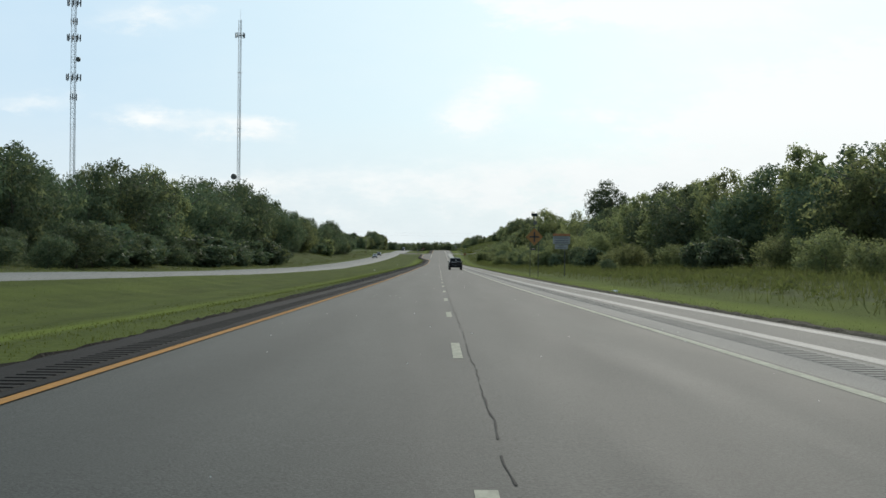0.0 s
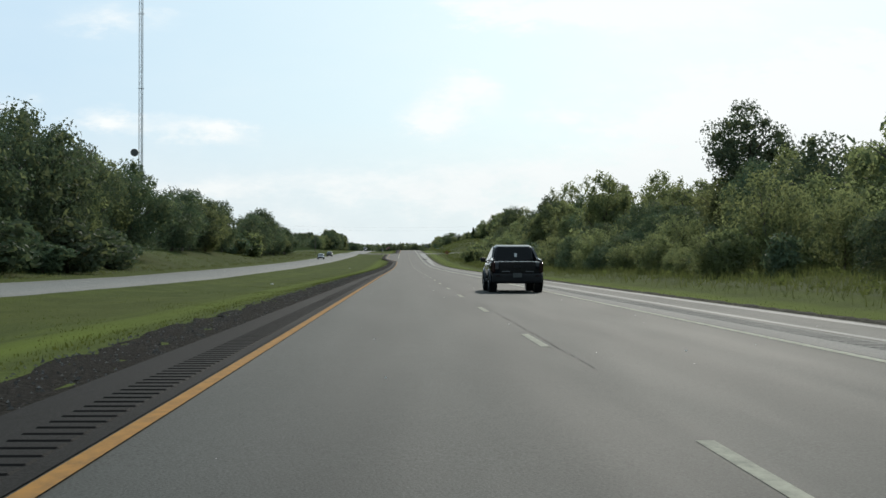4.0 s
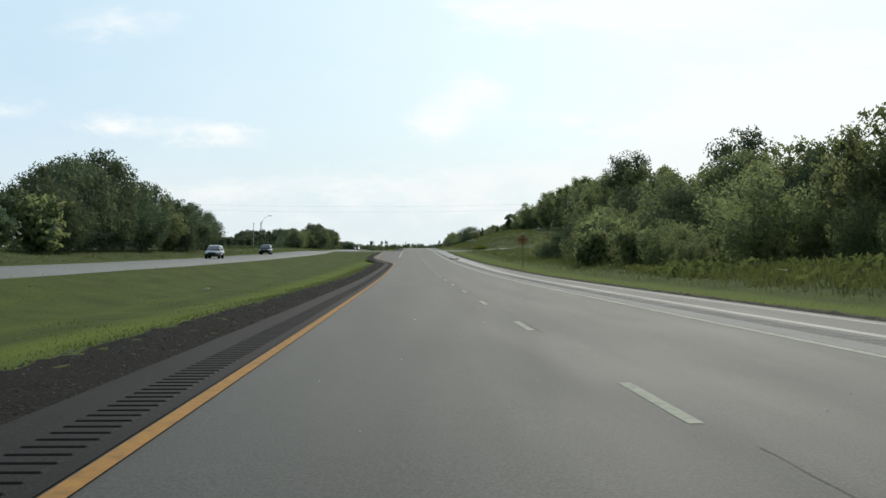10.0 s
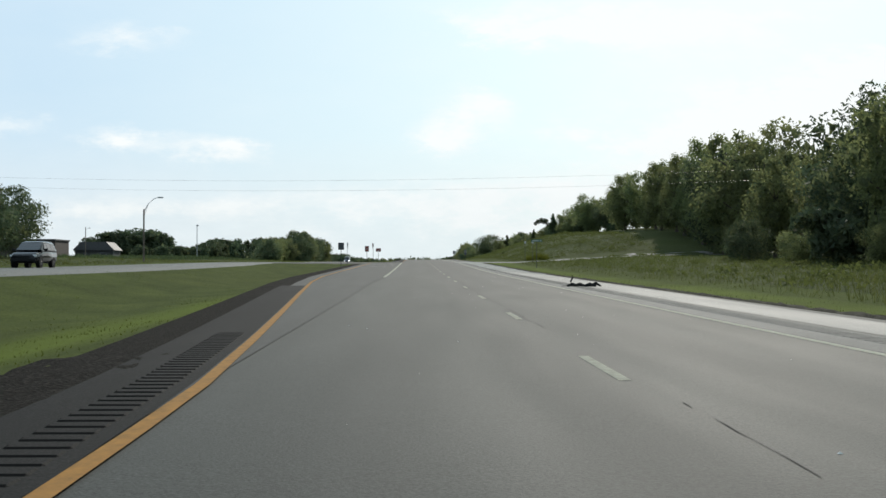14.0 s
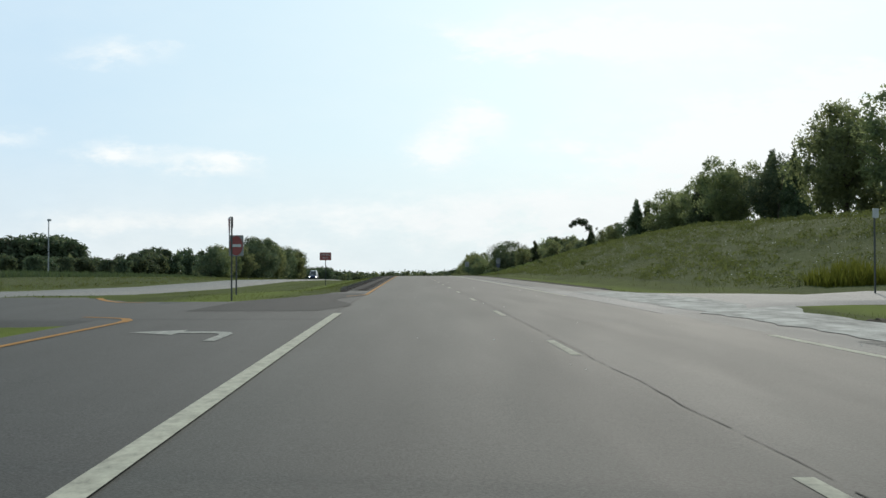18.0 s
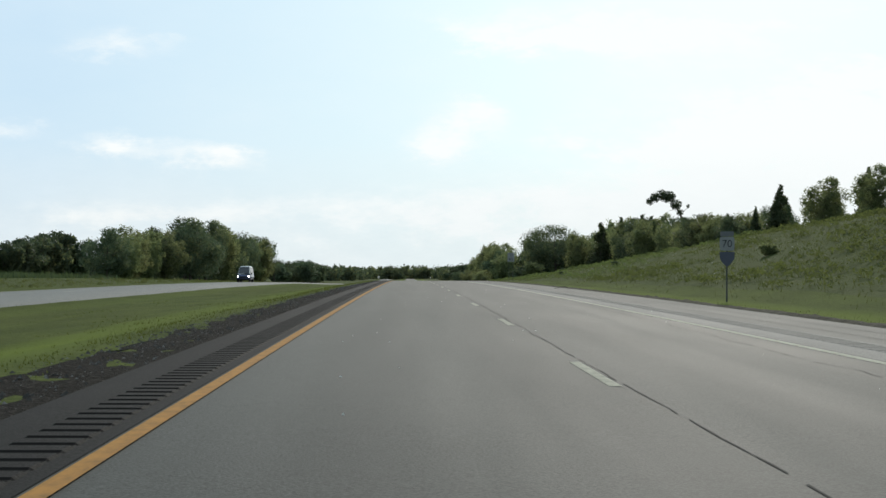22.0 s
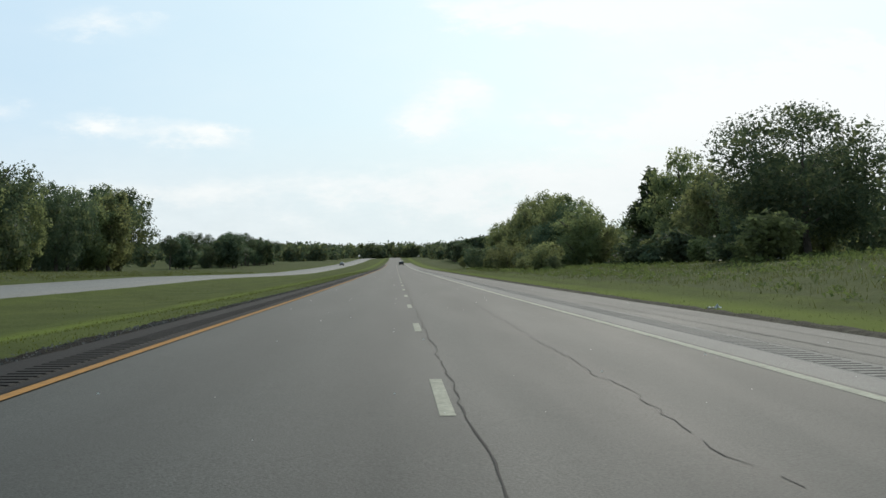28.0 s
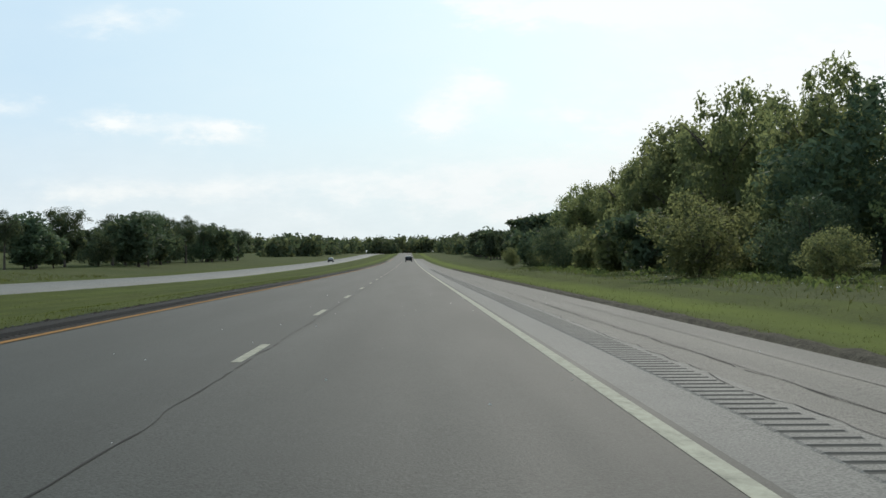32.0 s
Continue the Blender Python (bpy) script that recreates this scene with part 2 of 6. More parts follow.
def paint(name, c, worn):
    m = Mat(name, 0.9, spec=0.05)
    f = m.noise(9, 6, (1, 0.5, 1), 0.7)
    m.colour(m.ramp(f, (0.28, worn), (0.42, tuple(0.5 * (a + b) for a, b in zip(c, worn))), (0.62, c)))
    m.bump(m.noise(60, 2), 0.2, 0.004)
    return m.m


WHITE_LINE = paint("worn white road paint", (0.35, 0.343, 0.275), (0.18, 0.176, 0.145))
WORN_WHITE = paint("nearly worn-off white paint", (0.28, 0.28, 0.25), (0.09, 0.092, 0.088))
DASH_WHITE = paint("scuffed white dash paint", (0.32, 0.312, 0.25), (0.15, 0.148, 0.126))
YELLOW_LINE = paint("yellow road paint", (0.30, 0.152, 0.044), (0.17, 0.098, 0.040))

gm = Mat("mown verge grass", 1.0, spec=0.02)
g_big, g_mid, g_fine = gm.noise(0.035, 4), gm.noise(0.5, 5, (1, 0.45, 1)), gm.noise(7, 4)
gc = gm.ramp(g_mid, (0.25, (0.032, 0.040, 0.014)), (0.5, (0.057, 0.070, 0.021)), (0.75, (0.088, 0.105, 0.028)))
gc = gm.mix(gm.ramp(g_big, (0.45, (0, 0, 0)), (0.75, (0.6, 0.6, 0.6))), gc, (0.064, 0.066, 0.020))
gc = gm.mix(0.45, gc, gm.ramp(g_fine, (0.3, (0.026, 0.034, 0.012)), (0.7, (0.080, 0.096, 0.024))))
gc = gm.mix(gm.ramp(gm.noise(0.45, 2, (1, 0.012, 1)), (0.50, (0, 0, 0)), (0.62, (0.25, 0.25, 0.25))), gc, (0.084, 0.108, 0.022))
# lusher strips a few metres from each paved edge
lush = gm.calc("DIVIDE", gm.calc("SUBTRACT", gm.calc("ABSOLUTE", gm.calc("SUBTRACT", gm.across(), 0.7)), 9.2), 2.0)
lush = gm.calc("MAXIMUM", gm.calc("SUBTRACT", 1.0, gm.calc("MULTIPLY", lush, lush)), 0.0)
lush = gm.calc("MULTIPLY", lush, gm.calc("MULTIPLY", gm.noise(0.3, 4, (1, 0.2, 1)), 1.35))
gc = gm.mix(lush, gc, (0.100, 0.128, 0.022))
gm.colour(gc).bump(g_fine, 0.9, 0.08)
GRASS = gm.m
hm = Mat("rough field grass", 1.0, spec=0.02)
h_mid, h_fine = hm.noise(0.15, 5), hm.noise(3, 5)
hc = hm.ramp(h_mid, (0.25, (0.044, 0.054, 0.023)), (0.55, (0.060, 0.070, 0.028)), (0.8, (0.082, 0.084, 0.038)))
hc = hm.mix(hm.ramp(hm.noise(0.07, 5, (1, 1, 2.5), 0.65), (0.48, (0, 0, 0)), (0.62, (0.75, 0.75, 0.75))), hc, (0.044, 0.060, 0.018))
hc = hm.mix(0.4, hc, hm.ramp(h_fine, (0.3, (0.040, 0.050, 0.020)), (0.7, (0.084, 0.092, 0.036))))
hm.colour(hc).bump(h_fine, 0.9, 0.2)
FIELD = hm.m
vm = Mat("dark gravel", 0.98, spec=0.02)
v1, v2 = vm.noise(18, 4), vm.noise(1.2, 4)
vc = vm.ramp(v1, (0.3, (0.008, 0.0072, 0.0064)), (0.55, (0.020, 0.0178, 0.0155)), (0.75, (0.062, 0.055, 0.049)))
vm.colour(vm.mix(vm.calc("MULTIPLY", v2, 0.45), vc, (0.016, 0.0135, 0.010))).bump(v1, 1.0, 0.05)
GRAVEL = vm.m


dm = Mat("bare dusty soil", 0.97, spec=0.03)
d1, d2 = dm.noise(3.0, 5), dm.noise(22, 3)
dc = dm.ramp(d1, (0.32, (0.022, 0.021, 0.014)), (0.5, (0.042, 0.038, 0.028)), (0.7, (0.075, 0.068, 0.052)))
dm.colour(dm.mix(0.35, dc, dm.ramp(d2, (0.3, (0.020, 0.019, 0.014)), (0.7, (0.12, 0.112, 0.09))))).bump(d2, 0.9, 0.04)
SOIL = dm.m


def foliage(name, dark, mid, light, through_=0.35, gloss=0.10, glow=(0.10, 0.13, 0.03)):
    """Leaves: a little light comes through them; each plant has its own tone."""
    m = Mat(name, 0.7, spec=gloss)
    isl = m.geo.outputs["Random Per Island"]
    c = m.ramp(isl, (0.0, dark), (0.5, mid), (1.0, light))
    c = m.mix(m.calc("MULTIPLY", m.noise(0.35, 3), 0.5), c, dark)
    hsv = m.n.new("ShaderNodeHueSaturation")
    m.l.new(c, hsv.inputs["Color"])
    hue = m.n.new("ShaderNodeMapRange")
    hue.inputs["To Min"].default_value, hue.inputs["To Max"].default_value = 0.468, 0.522
    m.l.new(m.info.outputs["Random"], hue.inputs["Value"])
    m.l.new(hue.outputs[0], hsv.inputs["Hue"])
    val = m.n.new("ShaderNodeMapRange")
    val.inputs["To Min"].default_value, val.inputs["To Max"].default_value = 0.75, 1.3
    m.l.new(m.info.outputs["Random"], val.inputs["Value"])
    m.l.new(val.outputs[0], hsv.inputs["Value"])
    m.colour(hsv.outputs[0])
    t = m.n.new("ShaderNodeBsdfTranslucent")
    m.l.new(m.mix(0.5, hsv.outputs[0], glow), t.inputs["Color"])
    mixs = m.n.new("ShaderNodeMixShader")
    mixs.inputs[0].default_value = through_
    m.l.new(m.b.outputs[0], mixs.inputs[1])
    m.l.new(t.outputs[0], mixs.inputs[2])
    m.l.new(mixs.outputs[0], m.n["Material Output"].inputs["Surface"])
    return m.m


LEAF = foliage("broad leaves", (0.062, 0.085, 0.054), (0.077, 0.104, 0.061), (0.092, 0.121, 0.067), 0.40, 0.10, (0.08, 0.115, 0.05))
# Yellower leaves, also brightened in colour to carry the sun's veil.
LEAF_LIGHT = foliage("light leaves with sun veil in their colour", (0.100, 0.120, 0.056), (0.122, 0.144, 0.064), (0.160, 0.180, 0.078), 0.60, 0.10, (0.26, 0.29, 0.115))
LEAF_CEDAR = foliage("cedar needles", (0.042, 0.060, 0.034), (0.058, 0.080, 0.042), (0.078, 0.102, 0.050), 0.3)
# Coloured paler than most leaves, to lift the shade inside the crowns.
LEAF_CORE = foliage("inner leaves", (0.100, 0.120, 0.070), (0.118, 0.138, 0.080), (0.135, 0.155, 0.088), 0.5, 0.04, (0.16, 0.19, 0.07))
BLADE = foliage("grass blades", (0.054, 0.068, 0.018), (0.074, 0.092, 0.022), (0.096, 0.114, 0.027), 0.5, 0.02)
WEED = foliage("tall weeds", (0.078, 0.088, 0.036), (0.102, 0.112, 0.044), (0.130, 0.130, 0.060), 0.5, 0.02)
CLUMP = foliage("weed leaves", (0.080, 0.096, 0.040), (0.098, 0.115, 0.046), (0.118, 0.134, 0.054), 0.55, 0.02)
BARK = plain("bark", (0.075, 0.060, 0.048), 0.95, vary=0.35, scale=4, bump=0.6)
STEEL = plain("galvanised steel", (0.30, 0.31, 0.32), 0.5, 0.8, 0.15, 5)
POST = plain("dark sign post", (0.055, 0.060, 0.058), 0.6, 0.3, 0.2, 6)
SIGN_BACK = plain("bare aluminium sign back", (0.075, 0.078, 0.082), 0.6, 0.3, 0.15, 4)
WOOD = plain("weathered pole timber", (0.12, 0.095, 0.075), 0.9, 0.0, 0.25, 3, 0.4)


def link_mesh(name, verts, faces, mats, indices=None, smooth=False):
    me = bpy.data.meshes.new(name)
    me.from_pydata(verts if isinstance(verts, list) else verts.tolist(), [], faces if isinstance(faces, list) else faces.tolist())
    for m in mats if isinstance(mats, (list, tuple)) else [mats]:
        me.materials.append(m)
    if indices is not None:
        me.polygons.foreach_set("material_index", np.asarray(indices, dtype=np.int32))
    if smooth:
        me.polygons.foreach_set("use_smooth", np.ones(len(me.polygons), dtype=bool))
    me.update()
    return me


def part(name, bm, material, parent, label=""):
    """Links a bmesh, or ready mesh data, as one mesh under a thing or a part."""
    if isinstance(bm, bmesh.types.BMesh):
        me = bpy.data.meshes.new(name)
        bm.to_mesh(me)
        bm.free()
        me.materials.append(material)
    else:
        me = bm
    ob = new(name, me)
    ob.parent = parent
    if label:
        ob["label"] = label
    return ob


def box(sx, sy, sz, at=(0, 0, 0), bevel=0.0, rot=None):
    bm = bmesh.new()
    m = Matrix.Translation(at) @ (rot.to_4x4() if rot else Matrix()) @ Matrix.Diagonal((sx, sy, sz, 1))
    bmesh.ops.create_cube(bm, size=1, matrix=m)
    if bevel:
        bmesh.ops.bevel(bm, geom=bm.edges[:], offset=bevel, segments=2, affect="EDGES", profile=0.6)
    return bm


def tube(points, radii, sides=8, caps=True):
    """A tapered tube through the points."""
    bm = bmesh.new()
    rings = []
    pts = [Vector(p) for p in points]
    for i, p in enumerate(pts):
        d = (pts[min(i + 1, len(pts) - 1)] - pts[max(i - 1, 0)]).normalized()
        q = d.to_track_quat("Z", "Y")
        rings.append([bm.verts.new(p + q @ Vector((radii[i] * math.cos(a), radii[i] * math.sin(a), 0))) for a in (k * math.tau / sides for k in range(sides))])
    for r0, r1 in zip(rings, rings[1:]):
        for k in range(sides):
            bm.faces.new((r0[k], r0[(k + 1) % sides], r1[(k + 1) % sides], r1[k]))
    if caps:
        bm.faces.new(rings[0][::-1])
        bm.faces.new(rings[-1])
    return bm


def prism(outline, depth, at=(0, 0, 0), bevel=0.0):
    """A flat outline in x and z, thickened along y."""
    bm = bmesh.new()
    lo = [bm.verts.new((x + at[0], at[1] - depth / 2, z + at[2])) for x, z in outline]
    hi = [bm.verts.new((x + at[0], at[1] + depth / 2, z + at[2])) for x, z in outline]
    bm.faces.new(lo)
    bm.faces.new(hi[::-1])
    n = len(lo)
    for i in range(n):
        bm.faces.new((lo[i], hi[i], hi[(i + 1) % n], lo[(i + 1) % n]))
    bmesh.ops.recalc_face_normals(bm, faces=bm.faces[:])
    if bevel:
        bmesh.ops.bevel(bm, geom=bm.edges[:], offset=bevel, segments=2, affect="EDGES")
    return bm


def merged(*bms):
    out = bmesh.new()
    for b in bms:
        me = bpy.data.meshes.new("tmp")
        b.to_mesh(me)
        b.free()
        out.from_mesh(me)
        bpy.data.meshes.remove(me)
    return out


def thing(name, at, label, category, group="", turn=0.0):
    e = new(name)
    e.matrix_world = pose(*at, 0, 0, turn)
    return tagged(e, label, category, group)


# ---- the lie of the land ----
PROFILE = [(-400, 5.0), (-40, 0.51), (0, 0.0), (40, -0.48), (80, -0.92), (120, -1.29), (160, -1.66), (200, -1.99), (240, -2.31), (280, -2.68),
           (320, -3.02), (360, -3.33), (400, -3.54), (440, -3.65), (480, -3.56), (520, -3.32), (560, -2.98), (600, -2.58), (640, -2.05),
           (680, -1.52), (720, -1.08), (760, -0.66), (800, -0.27), (840, 0.0), (880, 0.15), (920, 0.19), (960, 0.09), (1000, -0.13),
           (1040, -0.49), (1080, -0.83), (1120, -1.14), (1160, -1.44), (1220, -1.91), (1300, -2.45), (1400, -2.9), (1550, -3.2),
           (1750, -3.0), (2050, -2.1), (2250, -2.5), (2600, -4.5), (3200, -6.0), (4800, -6.0)]
PY, PZ = np.array([a for a, _ in PROFILE], float), np.array([b for _, b in PROFILE], float)
PM = np.gradient(PZ, PY)


def road_z(y):
    y = np.asarray(y, float)
    j = np.clip(np.searchsorted(PY, y) - 1, 0, len(PY) - 2)
    h = PY[j + 1] - PY[j]
    s = np.clip((y - PY[j]) / h, 0, 1)
    return (2 * s**3 - 3 * s**2 + 1) * PZ[j] + (s**3 - 2 * s**2 + s) * h * PM[j] + (3 * s**2 - 2 * s**3) * PZ[j + 1] + (s**3 - s**2) * h * PM[j + 1]


def step(a, b, v):
    s = np.clip((np.asarray(v, float) - a) / (b - a), 0, 1)
    return s * s * (3 - 2 * s)


def hill(y):
    """Height of the bank on the right above the road, along the road."""
    return np.interp(y, [-400, 60, 300, 560, 640, 692, 702, 728, 800, 860, 910, 960, 1030, 1100, 1200, 1500, 4800],
                     [1.0, 1.0, 0.8, 0.7, 0.8, 1.0, 1.7, 4.6, 5.9, 5.5, 4.5, 3.4, 2.3, 1.5, 0.6, 0.3, 0.3])


def bank(y):
    """Height of the bank on the left."""
    return np.interp(y, [-400, 300, 360, 455, 495, 620, 700, 1000, 1150, 4800], [1.2, 1.2, 2.9, 3.0, 1.2, 0.8, 0.6, 0.4, 0.6, 0.5])


def opposite_dip(y):
    """How far the other carriageway lies above this one."""
    return np.interp(y, [-400, 60, 100, 132, 160, 200, 240, 270, 300, 345, 380, 410, 445, 490, 520, 560, 614, 670, 700, 735, 773, 808, 840, 880, 940, 975, 1028, 1088, 1137, 1170, 1235, 1300, 1500],
                     [0.35, 0.35, 0.15, -0.1, -0.22, -0.3, -0.37, -0.33, -0.12, 0.15, 0.35, 0.5, 0.64, 0.64, 0.57, 0.5, 0.3, 0.05, -0.1, -0.55, -0.8, -0.75, -0.6, -0.6, -0.48, -0.35, -0.28, -0.25, -0.15, -0.3, -0.6, -0.8, -0.7])


def gravel_edge(y):
    """Where the median's gravel gives way to grass, across the road."""
    return np.interp(y, [-20, 20, 45, 85, 200, 340, 372, 450, 480, 520, 697, 704, 716, 760, 790, 850, 900, 925, 1000, 1085, 1290],
                     [-4.95, -5.0, -5.4, -5.75, -6.15, -6.25, -6.6, -5.95, -6.25, -6.25, -4.85, -5.2, -5.65, -5.65, -6.0, -5.75, -5.25, -5.6, -5.25, -4.98, -4.92])


def ground_z(x, y):
    x, y = np.broadcast_arrays(np.asarray(x, float), np.asarray(y, float))
    z = road_z(y).copy()
    crossing = np.exp(-((y - 685) / 30.0) ** 4)
    ditch = np.clip(1 - ((x + 13.4) / 7.2) ** 2, 0, 1)
    z = z - 0.75 * ditch * (1 - crossing)
    z = z + opposite_dip(y) * step(-13, -19.5, x)
    z = z - 0.06 * ((x > -29.2) & (x < -20)) - 0.09 * ((x > -4.7) & (x < 6.9)) - 0.035 * ((x > -6.7) & (x <= -4.7))
    z = z - 0.05 * step(664, 670, y) * step(708, 702, y) * (x > -21) * (x < -3.8)
    verge = np.clip(1 - ((x - 10.5) / 3.3) ** 2, 0, 1)
    z = z - 0.28 * verge * (1 - np.exp(-((y - 688) / 15.0) ** 4))
    z = z + hill(y) * step(11.0, 33.0, x) + 0.014 * hill(y) * np.clip(x - 33, 0, 40)
    z = z + bank(y) * step(-35.0, -50.0, x)
    far = step(60, 600, np.abs(x))
    z = z + far * 3.0 * np.sin(x * 0.004 + y * 0.0011)
    rough_ = 0.10 * np.sin(x * 0.9 + y * 0.13) * np.sin(y * 0.21 - x * 0.3)
    z = z + rough_ * (step(8.5, 14, x) + step(-34.5, -40, x)) + 0.04 * np.sin(y * 0.35 + x) * ditch
    return z


def sheet(name, xs, ys, zfun, material, label, category, kind="structure"):
    """A sheet that follows the land over a grid of columns and rows."""
    X, Y = np.meshgrid(np.asarray(xs, float), np.asarray(ys, float))
    Z = zfun(X, Y)
    v = np.stack([X, Y, Z], -1).reshape(-1, 3)
    nx, ny = len(xs), len(ys)
    i = (np.arange(ny - 1)[:, None] * nx + np.arange(nx - 1)[None, :]).ravel()
    f = np.stack([i, i + 1, i + nx + 1, i + nx], -1)
    ob = new(name, link_mesh(name, v, f, material, smooth=True))
    return tagged(ob, label, category, kind=kind)


ROWS_NEAR = np.concatenate([np.arange(-400, -60, 30), np.arange(-60, 1500, 6.0), np.arange(1500, 2200, 25), np.arange(2200, 4801, 100)])
COLS = [-3000, -1500, -700, -350, -200, -130, -100, -80, -68, -60, -55, -50, -46, -42, -39, -36.5, -34.5, -32.5, -30.5, -29.1, -28.3, -20.9, -20.2, -18.5, -17, -15.5, -14, -12.5,
        -11, -9.5, -8.2, -7.2, -6.6, -6.1, -5.6, -5.1, -4.8, -4.5, 6.0, 6.75, 7.4, 8.2, 9.2, 10.5, 12, 13.5, 15, 17, 19, 21, 23, 25, 27, 29, 31, 33, 36, 40, 46, 55, 70, 100, 160, 260, 500, 1000, 3000]
ground = sheet("ground", COLS, ROWS_NEAR, ground_z, GRASS, "green grassy verges, median and banks beside the highway", "ground")
ground.data.materials.append(FIELD)
centre = np.zeros(len(ground.data.polygons) * 3)
ground.data.polygons.foreach_get("center", centre)
cx = centre.reshape(-1, 3)[:, 0]
ground.data.polygons.foreach_set("material_index", ((cx > 13.0) | (cx < -34)).astype(np.int32))

# ---- carriageways ----
ROAD_ROWS = np.concatenate([np.arange(-400, -40, 20), np.arange(-40, 1500, 5.0), np.arange(1500, 3201, 25)])


def on_road(lift):
    return lambda X, Y: road_z(Y) + lift


def strip(name, left, right, y0, y1, lift, material, label="", parent=None, every=5.0, category="", kind="structure", cols=1):
    """A band along the road between two lines, each a number or a function of y."""
    n = max(2, int((y1 - y0) / every) + 1)
    ys = np.linspace(y0, y1, n)
    a = left(ys) if callable(left) else np.full(n, float(left))
    b = right(ys) if callable(right) else np.full(n, float(right))
    v, f = [], []
    z = road_z(ys) + lift + (opposite_dip(ys) if float(b[0]) < -20 else 0.0)
    for k in range(cols + 1):
        s = k / cols
        v.append(np.stack([a + (b - a) * s, ys, z], -1))
    v = np.stack(v, 1).reshape(-1, 3)
    w = cols + 1
    i = (np.arange(n - 1)[:, None] * w + np.arange(cols)[None, :]).ravel()
    f = np.stack([i, i + 1, i + w + 1, i + w], -1)
    me = link_mesh(name, v, f, material)
    ob = new(name, me)
    if parent:
        ob.parent = parent
        if label:
            ob["label"] = label
    else:
        tagged(ob, label, category, kind=kind)
    return ob


road = sheet("road", [-4.7, -4.42, -3.66, -1.8, 0, 1.8, 3.72], ROAD_ROWS, on_road(0.0), ASPHALT, "grey worn asphalt carriageway of two lanes", "road")
strip("shoulder_right", 3.72, 4.86, -60, 1600, 0.0, SHOULDER, "grey worn paved shoulder beside the edge line", None, 5, "shoulder", cols=2)
strip("shoulder_outer", 4.86, 6.75, -60, 704, 0.0, SHOULDER_TAN, "worn tan-grey outer shoulder", None, 5, "shoulder", cols=2)
# Sun glare on the concrete shoulder, painted as two paler strips.
strip("shoulder_seam", lambda y: 4.92 + 0.05 * np.sin(y * 0.05), lambda y: 5.22 + 0.08 * np.sin(y * 0.031) + 1.4 * step(430, 560, y), -60, 700, 0.004, SHOULDER_GLARE, "pale concrete streak along the shoulder, sun glare painted in", None, 4, "shoulder")
strip("shoulder_seam", 6.28, lambda y: 6.52 + 0.06 * np.sin(y * 0.043), -60, 430, 0.004, SHOULDER_GLARE, "pale streak along the outer shoulder edge, sun glare painted in", None, 4, "shoulder")
strip("shoulder_seam", 5.34, lambda y: 5.44 + 0.04 * np.sin(y * 0.06), 704, 1400, 0.004, SHOULDER_TAN, "thin pale streak along the shoulder", None, 4, "shoulder")
strip("shoulder_seam", 6.05, lambda y: 6.14 + 0.04 * np.sin(y * 0.05), 704, 1400, 0.004, SHOULDER_TAN, "thin pale streak along the shoulder", None, 4, "shoulder")
strip("shoulder_outer", 4.86, 6.75, 704, 1600, 0.0, SHOULDER_TAN, "worn tan-grey outer shoulder", None, 5, "shoulder", cols=2)
opposite = sheet("opposite_road", [-29.4, -28.7, -24.6, -20.5, -19.8], ROAD_ROWS, lambda X, Y: road_z(Y) + opposite_dip(Y) + 0.02 - 0.22 * ((X < -29) | (X > -20)), OPPOSITE, "pale concrete carriageway across the grass median", "road")


def turn_left_edge(y):
    """The median-side edge line along the left-turn pocket."""
    return np.interp(y, [500, 510, 515, 522, 530, 545, 563, 580, 600, 660, 678], [-3.66, -3.68, -3.82, -4.2, -4.68, -5.6, -6.66, -7.35, -7.58, -7.55, -7.55])


strip("shoulder_left", lambda y: turn_left_edge(y) - 1.1, lambda y: turn_left_edge(y) - 0.10, -60, 556, 0.013, ASPHALT_DARK, "dark narrow asphalt shoulder beside the yellow line", None, 2, "shoulder")
strip("shoulder_left", -4.76, -3.77, 704, 1500, 0.008, ASPHALT_DARK, "dark narrow asphalt shoulder beside the yellow line", None, 5, "shoulder")
strip("turn_pocket", lambda y: turn_left_edge(y) - 0.7, lambda y: -3.86 + 0.16 * step(560, 580, y), 505, 672, 0.009, ASPHALT_TURN, "darker asphalt left-turn pocket", None, 5, "road", cols=3)
def nose_y(x):
    """How far the crossing reaches before the grass nose of the next median."""
    return np.interp(x, [-20.7, -13, -11.5, -10, -7.5, -6.2, -5, -3.8], [697, 692, 688, 686.2, 686.6, 691, 702, 704])


# the crossing through the median, and the side road on the right
cross = sheet("median_crossing", np.linspace(-20.7, -3.74, 24), np.linspace(668.5, 704, 24),
              lambda X, Y: road_z(Y) + 0.008 + opposite_dip(Y) * step(-13, -19.5, X) - 0.25 * (Y > nose_y(X)) - 0.30 * (Y < 670.5), ASPHALT_TURN, "patched asphalt crossing through the median", "road")


SX = np.linspace(3.6, 90, 40)
v, f = [], []
for i, sx in enumerate(SX):
    half = 4.2 + 9.0 * math.exp(-max(0, sx - 5.0) / 3.2)
    cy = 688 + 0.10 * max(0, sx - 10) + 0.0028 * max(0, sx - 10) ** 2
    for s in (-1.15, -1, -0.5, 0, 0.5, 1, 1.15):
        yy = cy + s * half
        g = float(ground_z(sx, cy))
        z = float(road_z(yy)) + 0.006 if sx < 7.2 else max(float(ground_z(sx, cy - half)) + 0.08, float(ground_z(sx, yy)) + 0.02)
        if abs(s) > 1:
            z = float(ground_z(sx, yy)) - 0.25
        v.append((sx, yy, z))
for i in range(len(SX) - 1):
    for k in range(6):
        a = i * 7 + k
        f.append((a, a + 1, a + 8, a + 7))
